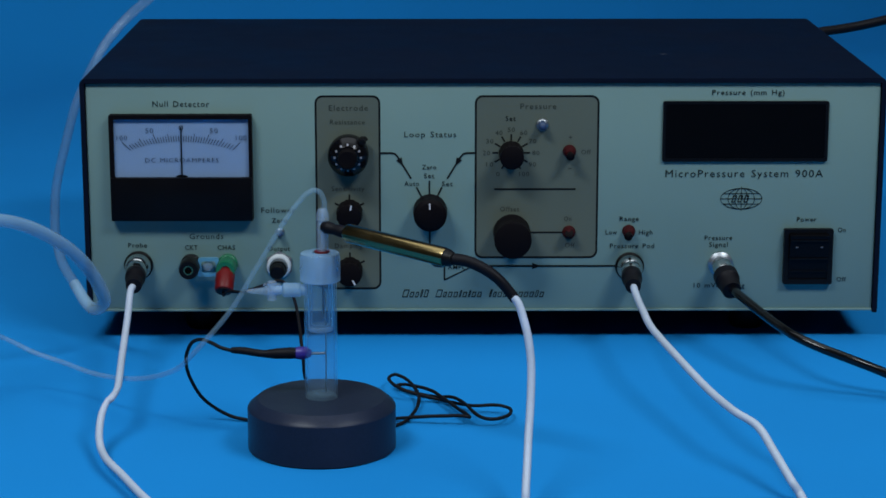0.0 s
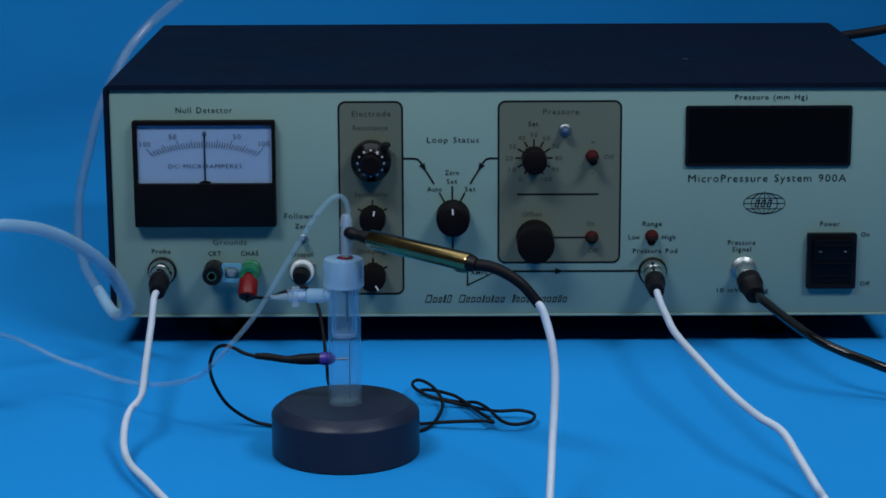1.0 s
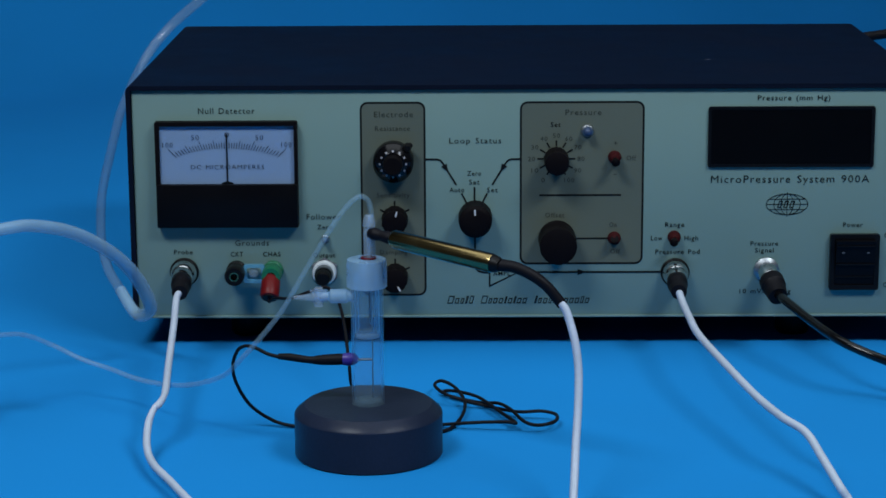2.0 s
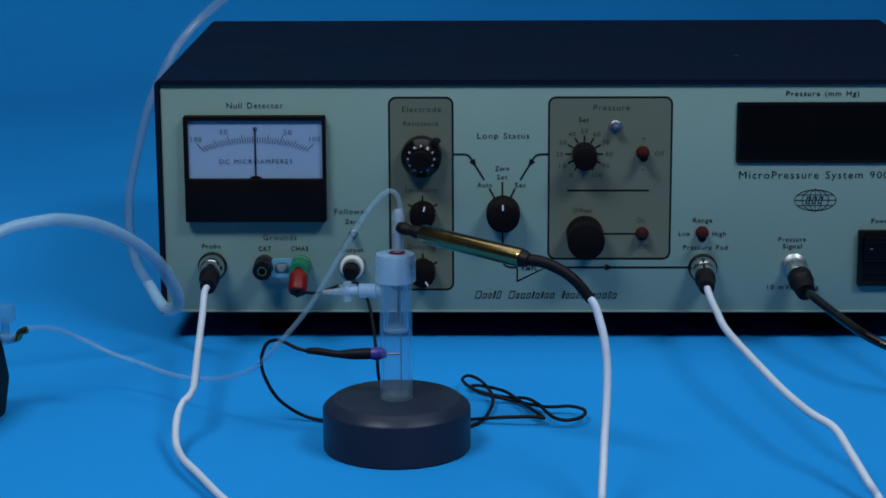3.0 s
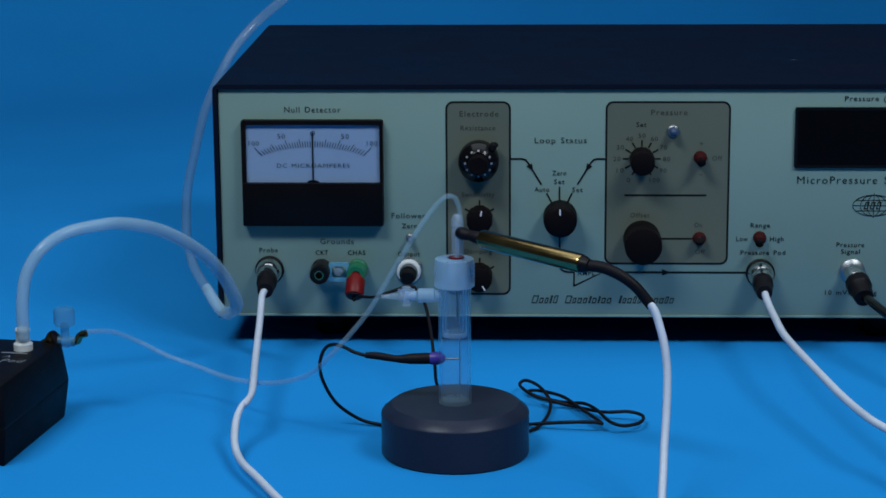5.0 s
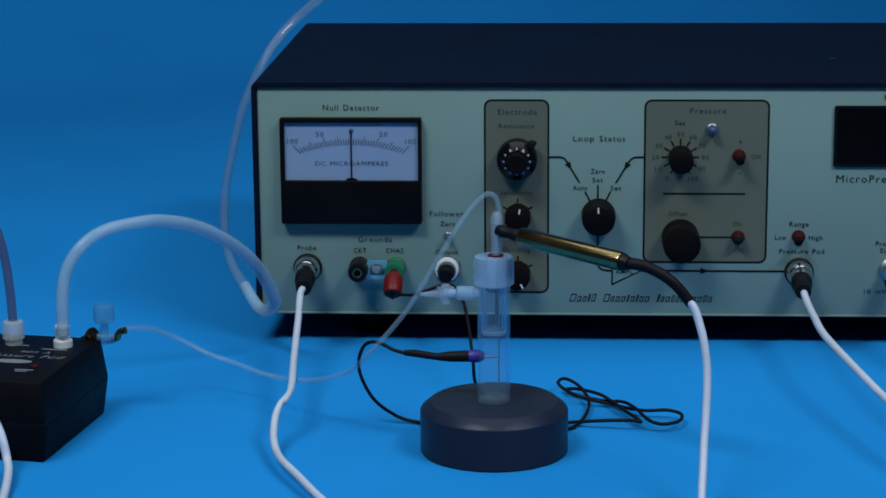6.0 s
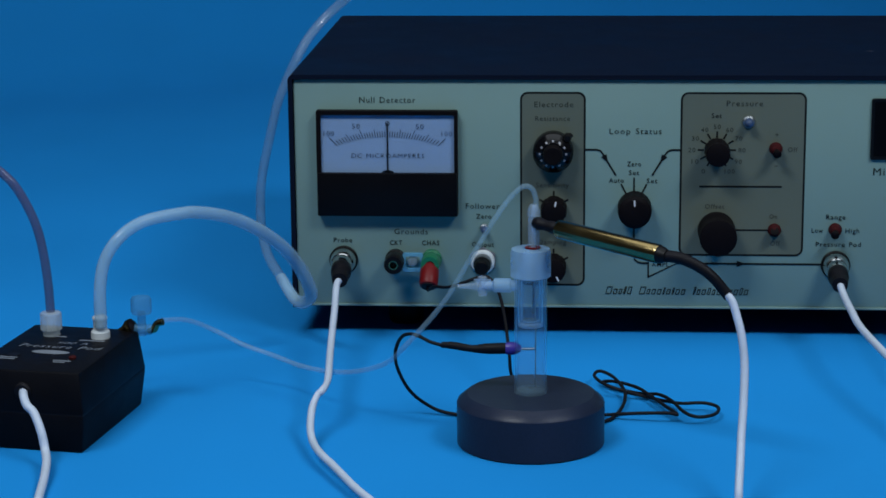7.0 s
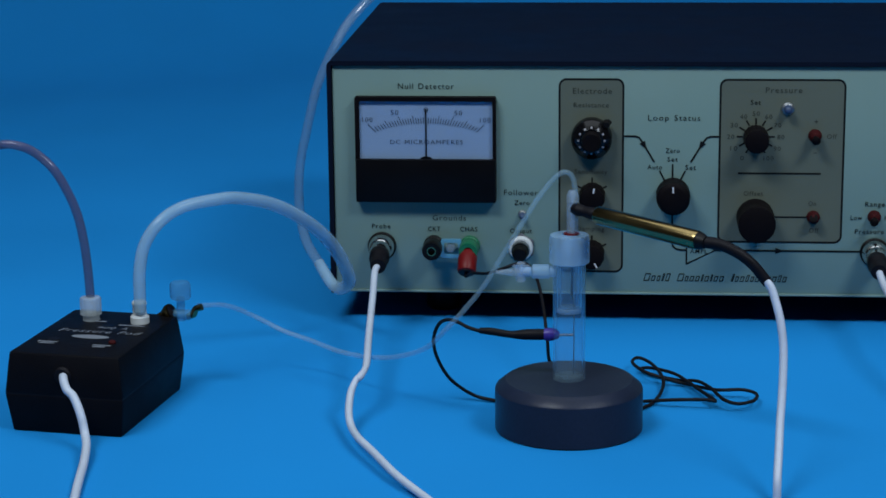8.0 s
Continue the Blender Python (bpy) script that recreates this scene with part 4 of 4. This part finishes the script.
part("cable", tube([(-0.0002, -0.0396, 0.0288), (0.0028, -0.0462, 0.0282), (0.0058, -0.0498, 0.0252), (0.0100, -0.0521, 0.0226), (0.0149, -0.0564, 0.0156), (0.0181, -0.0600, 0.0075), (0.0231, -0.0708, 0.0060), (0.0281, -0.0861, 0.0035), (0.0338, -0.1051, 0.0025), (0.0413, -0.1279, 0.0023), (0.0625, -0.1877, 0.0023)], 0.0020, 14, 8), M_WHITE, pod, "white cable")
VALVE = Vector((0.0294, 0.0382, 0.048))
valve = part("valve", joined([lathe([(0.0046, -0.0010), (0.0052, 0), (0.0052, 0.0062), (0.0044, 0.0074), (0.0001, 0.0076)], 48, Matrix.Translation(VALVE), 12, 0.0007, -0.0005, 0.0065),
                              lathe([(0.0021, -0.0120), (0.0021, 0), (0.0001, 0)], 20, Matrix.Translation(VALVE)),
                              rod(VALVE + Vector((-0.0075, 0, -0.009)), VALVE + Vector((0.02, 0, -0.009)), [(0.0020, 0), (0.0026, 0.0006), (0.0026, 0.0120), (0.0018, 0.0130)], 20)]), M_VALVE, pod, "clear plastic valve")
fit = part("brass_fitting", rod(VALVE + Vector((-0.0150, 0, -0.0125)), VALVE + Vector((-0.004, 0, -0.0075)), [(0.0014, 0), (0.0018, 0.003), (0.0022, 0.0060), (0.0040, 0.0086), (0.0043, 0.0094), (0.0043, 0.0106), (0.0036, 0.0106)], 28), M_BRASS, valve, "flared brass fitting")
# dark disc set in the open end of the brass
part("fitting_mouth", rod(VALVE + Vector((-0.0056, 0, -0.00825)), VALVE + Vector((-0.004, 0, -0.0075)), [(0.0036, 0), (0.0041, 0.0012), (0.0020, 0.0026), (0.0001, 0.0028)], 24), M_RUBBER, valve, "dark disc in the fitting's mouth")
part("brass_barb", tube([tuple(VALVE + Vector(o)) for o in ((0.0030, 0, -0.0098), (0.0062, 0, -0.0086), (0.0078, 0, -0.0058), (0.0110, 0, -0.0046))], [0.0012, 0.0019, 0.0017, 0.0018], 16, 5), M_BRASS, valve, "brass barb")

# ---- tubing ----
def hose(name, label, path, r, material):
    ob = thing(name, label, "tubing")
    part("wall", tube(path, r, 18, 8), material, ob)
    return ob


HOSE = [(-0.2884, -0.1622, 0.0447), (-0.2883, -0.1622, 0.0478), (-0.2882, -0.1606, 0.0644), (-0.2858, -0.1575, 0.0771), (-0.2789, -0.1529, 0.0873), (-0.2685, -0.1454, 0.0933), (-0.2535, -0.1342, 0.0947), (-0.2446, -0.1270, 0.0938), (-0.2316, -0.1140, 0.0885), (-0.2202, -0.1001, 0.0794), (-0.2104, -0.0853, 0.0673), (-0.2038, -0.0714, 0.0538), (-0.2003, -0.0584, 0.0396), (-0.2006, -0.0505, 0.0318), (-0.2065, -0.0415, 0.0260), (-0.2122, -0.0346, 0.0273), (-0.2204, -0.0227, 0.0353), (-0.2288, -0.0069, 0.0422), (-0.2346, 0.0110, 0.0498), (-0.2384, 0.0288, 0.0569), (-0.2424, 0.0585, 0.0674), (-0.2450, 0.0883, 0.0742), (-0.2464, 0.1180, 0.0818), (-0.2473, 0.1477, 0.0909), (-0.2474, 0.1725, 0.0994), (-0.2448, 0.1973, 0.1101), (-0.2418, 0.2171, 0.1187), (-0.2354, 0.2339, 0.1310), (-0.2230, 0.2468, 0.1451), (-0.2003, 0.2587, 0.1639)]
pressure_hose = thing("pressure_hose", "milky silicone hose arching from the black box past the case", "tubing")
part("silicone_length", tube(HOSE[:17], [0.0030] * 6 + [0.0031, 0.0032, 0.0033, 0.0034, 0.0035, 0.0036, 0.0037, 0.0036, 0.0034, 0.0032, 0.0030], 20, 8), M_SILICONE, pressure_hose)
part("clear_length", tube(HOSE[16:], [0.0027] * 6 + [0.0028, 0.0028, 0.0029, 0.0030, 0.0031, 0.0031, 0.0032, 0.0032], 20, 8), M_CLEARHOSE, pressure_hose, "clearer greyish length of hose")
hose("supply_hose", "mauve tinted vinyl hose rising from the black box", [(-0.3143, -0.1557, 0.0495), (-0.3144, -0.1557, 0.0531), (-0.3148, -0.1557, 0.0630), (-0.3161, -0.1557, 0.0772), (-0.3187, -0.1557, 0.0912), (-0.3232, -0.1557, 0.1029), (-0.3293, -0.1557, 0.1135), (-0.3375, -0.1557, 0.1212), (-0.3454, -0.1557, 0.1248), (-0.3551, -0.1557, 0.1253), (-0.3721, -0.1557, 0.1202)], 0.0022, M_SMOKETUBE)
hose("thin_hose", "thin translucent hose sagging from brass barb to the vial", [(-0.2634, -0.1454, 0.0435), (-0.2530, -0.1258, 0.0385), (-0.2405, -0.1163, 0.0305), (-0.2259, -0.1188, 0.0240), (-0.2109, -0.1235, 0.0202), (-0.1950, -0.1369, 0.0187), (-0.1792, -0.1506, 0.0200), (-0.1637, -0.1660, 0.0247), (-0.1484, -0.1821, 0.0335), (-0.1384, -0.1949, 0.0450), (-0.1203, -0.2000, 0.0669), (-0.1072, -0.2000, 0.0884), (-0.0956, -0.1980, 0.1074), (-0.0880, -0.1960, 0.1175), (-0.0826, -0.1950, 0.1218), (-0.0788, -0.1945, 0.1204), (-0.0772, -0.1945, 0.1157), (-0.0769, -0.1945, 0.1099)], 0.00120, M_THIN)
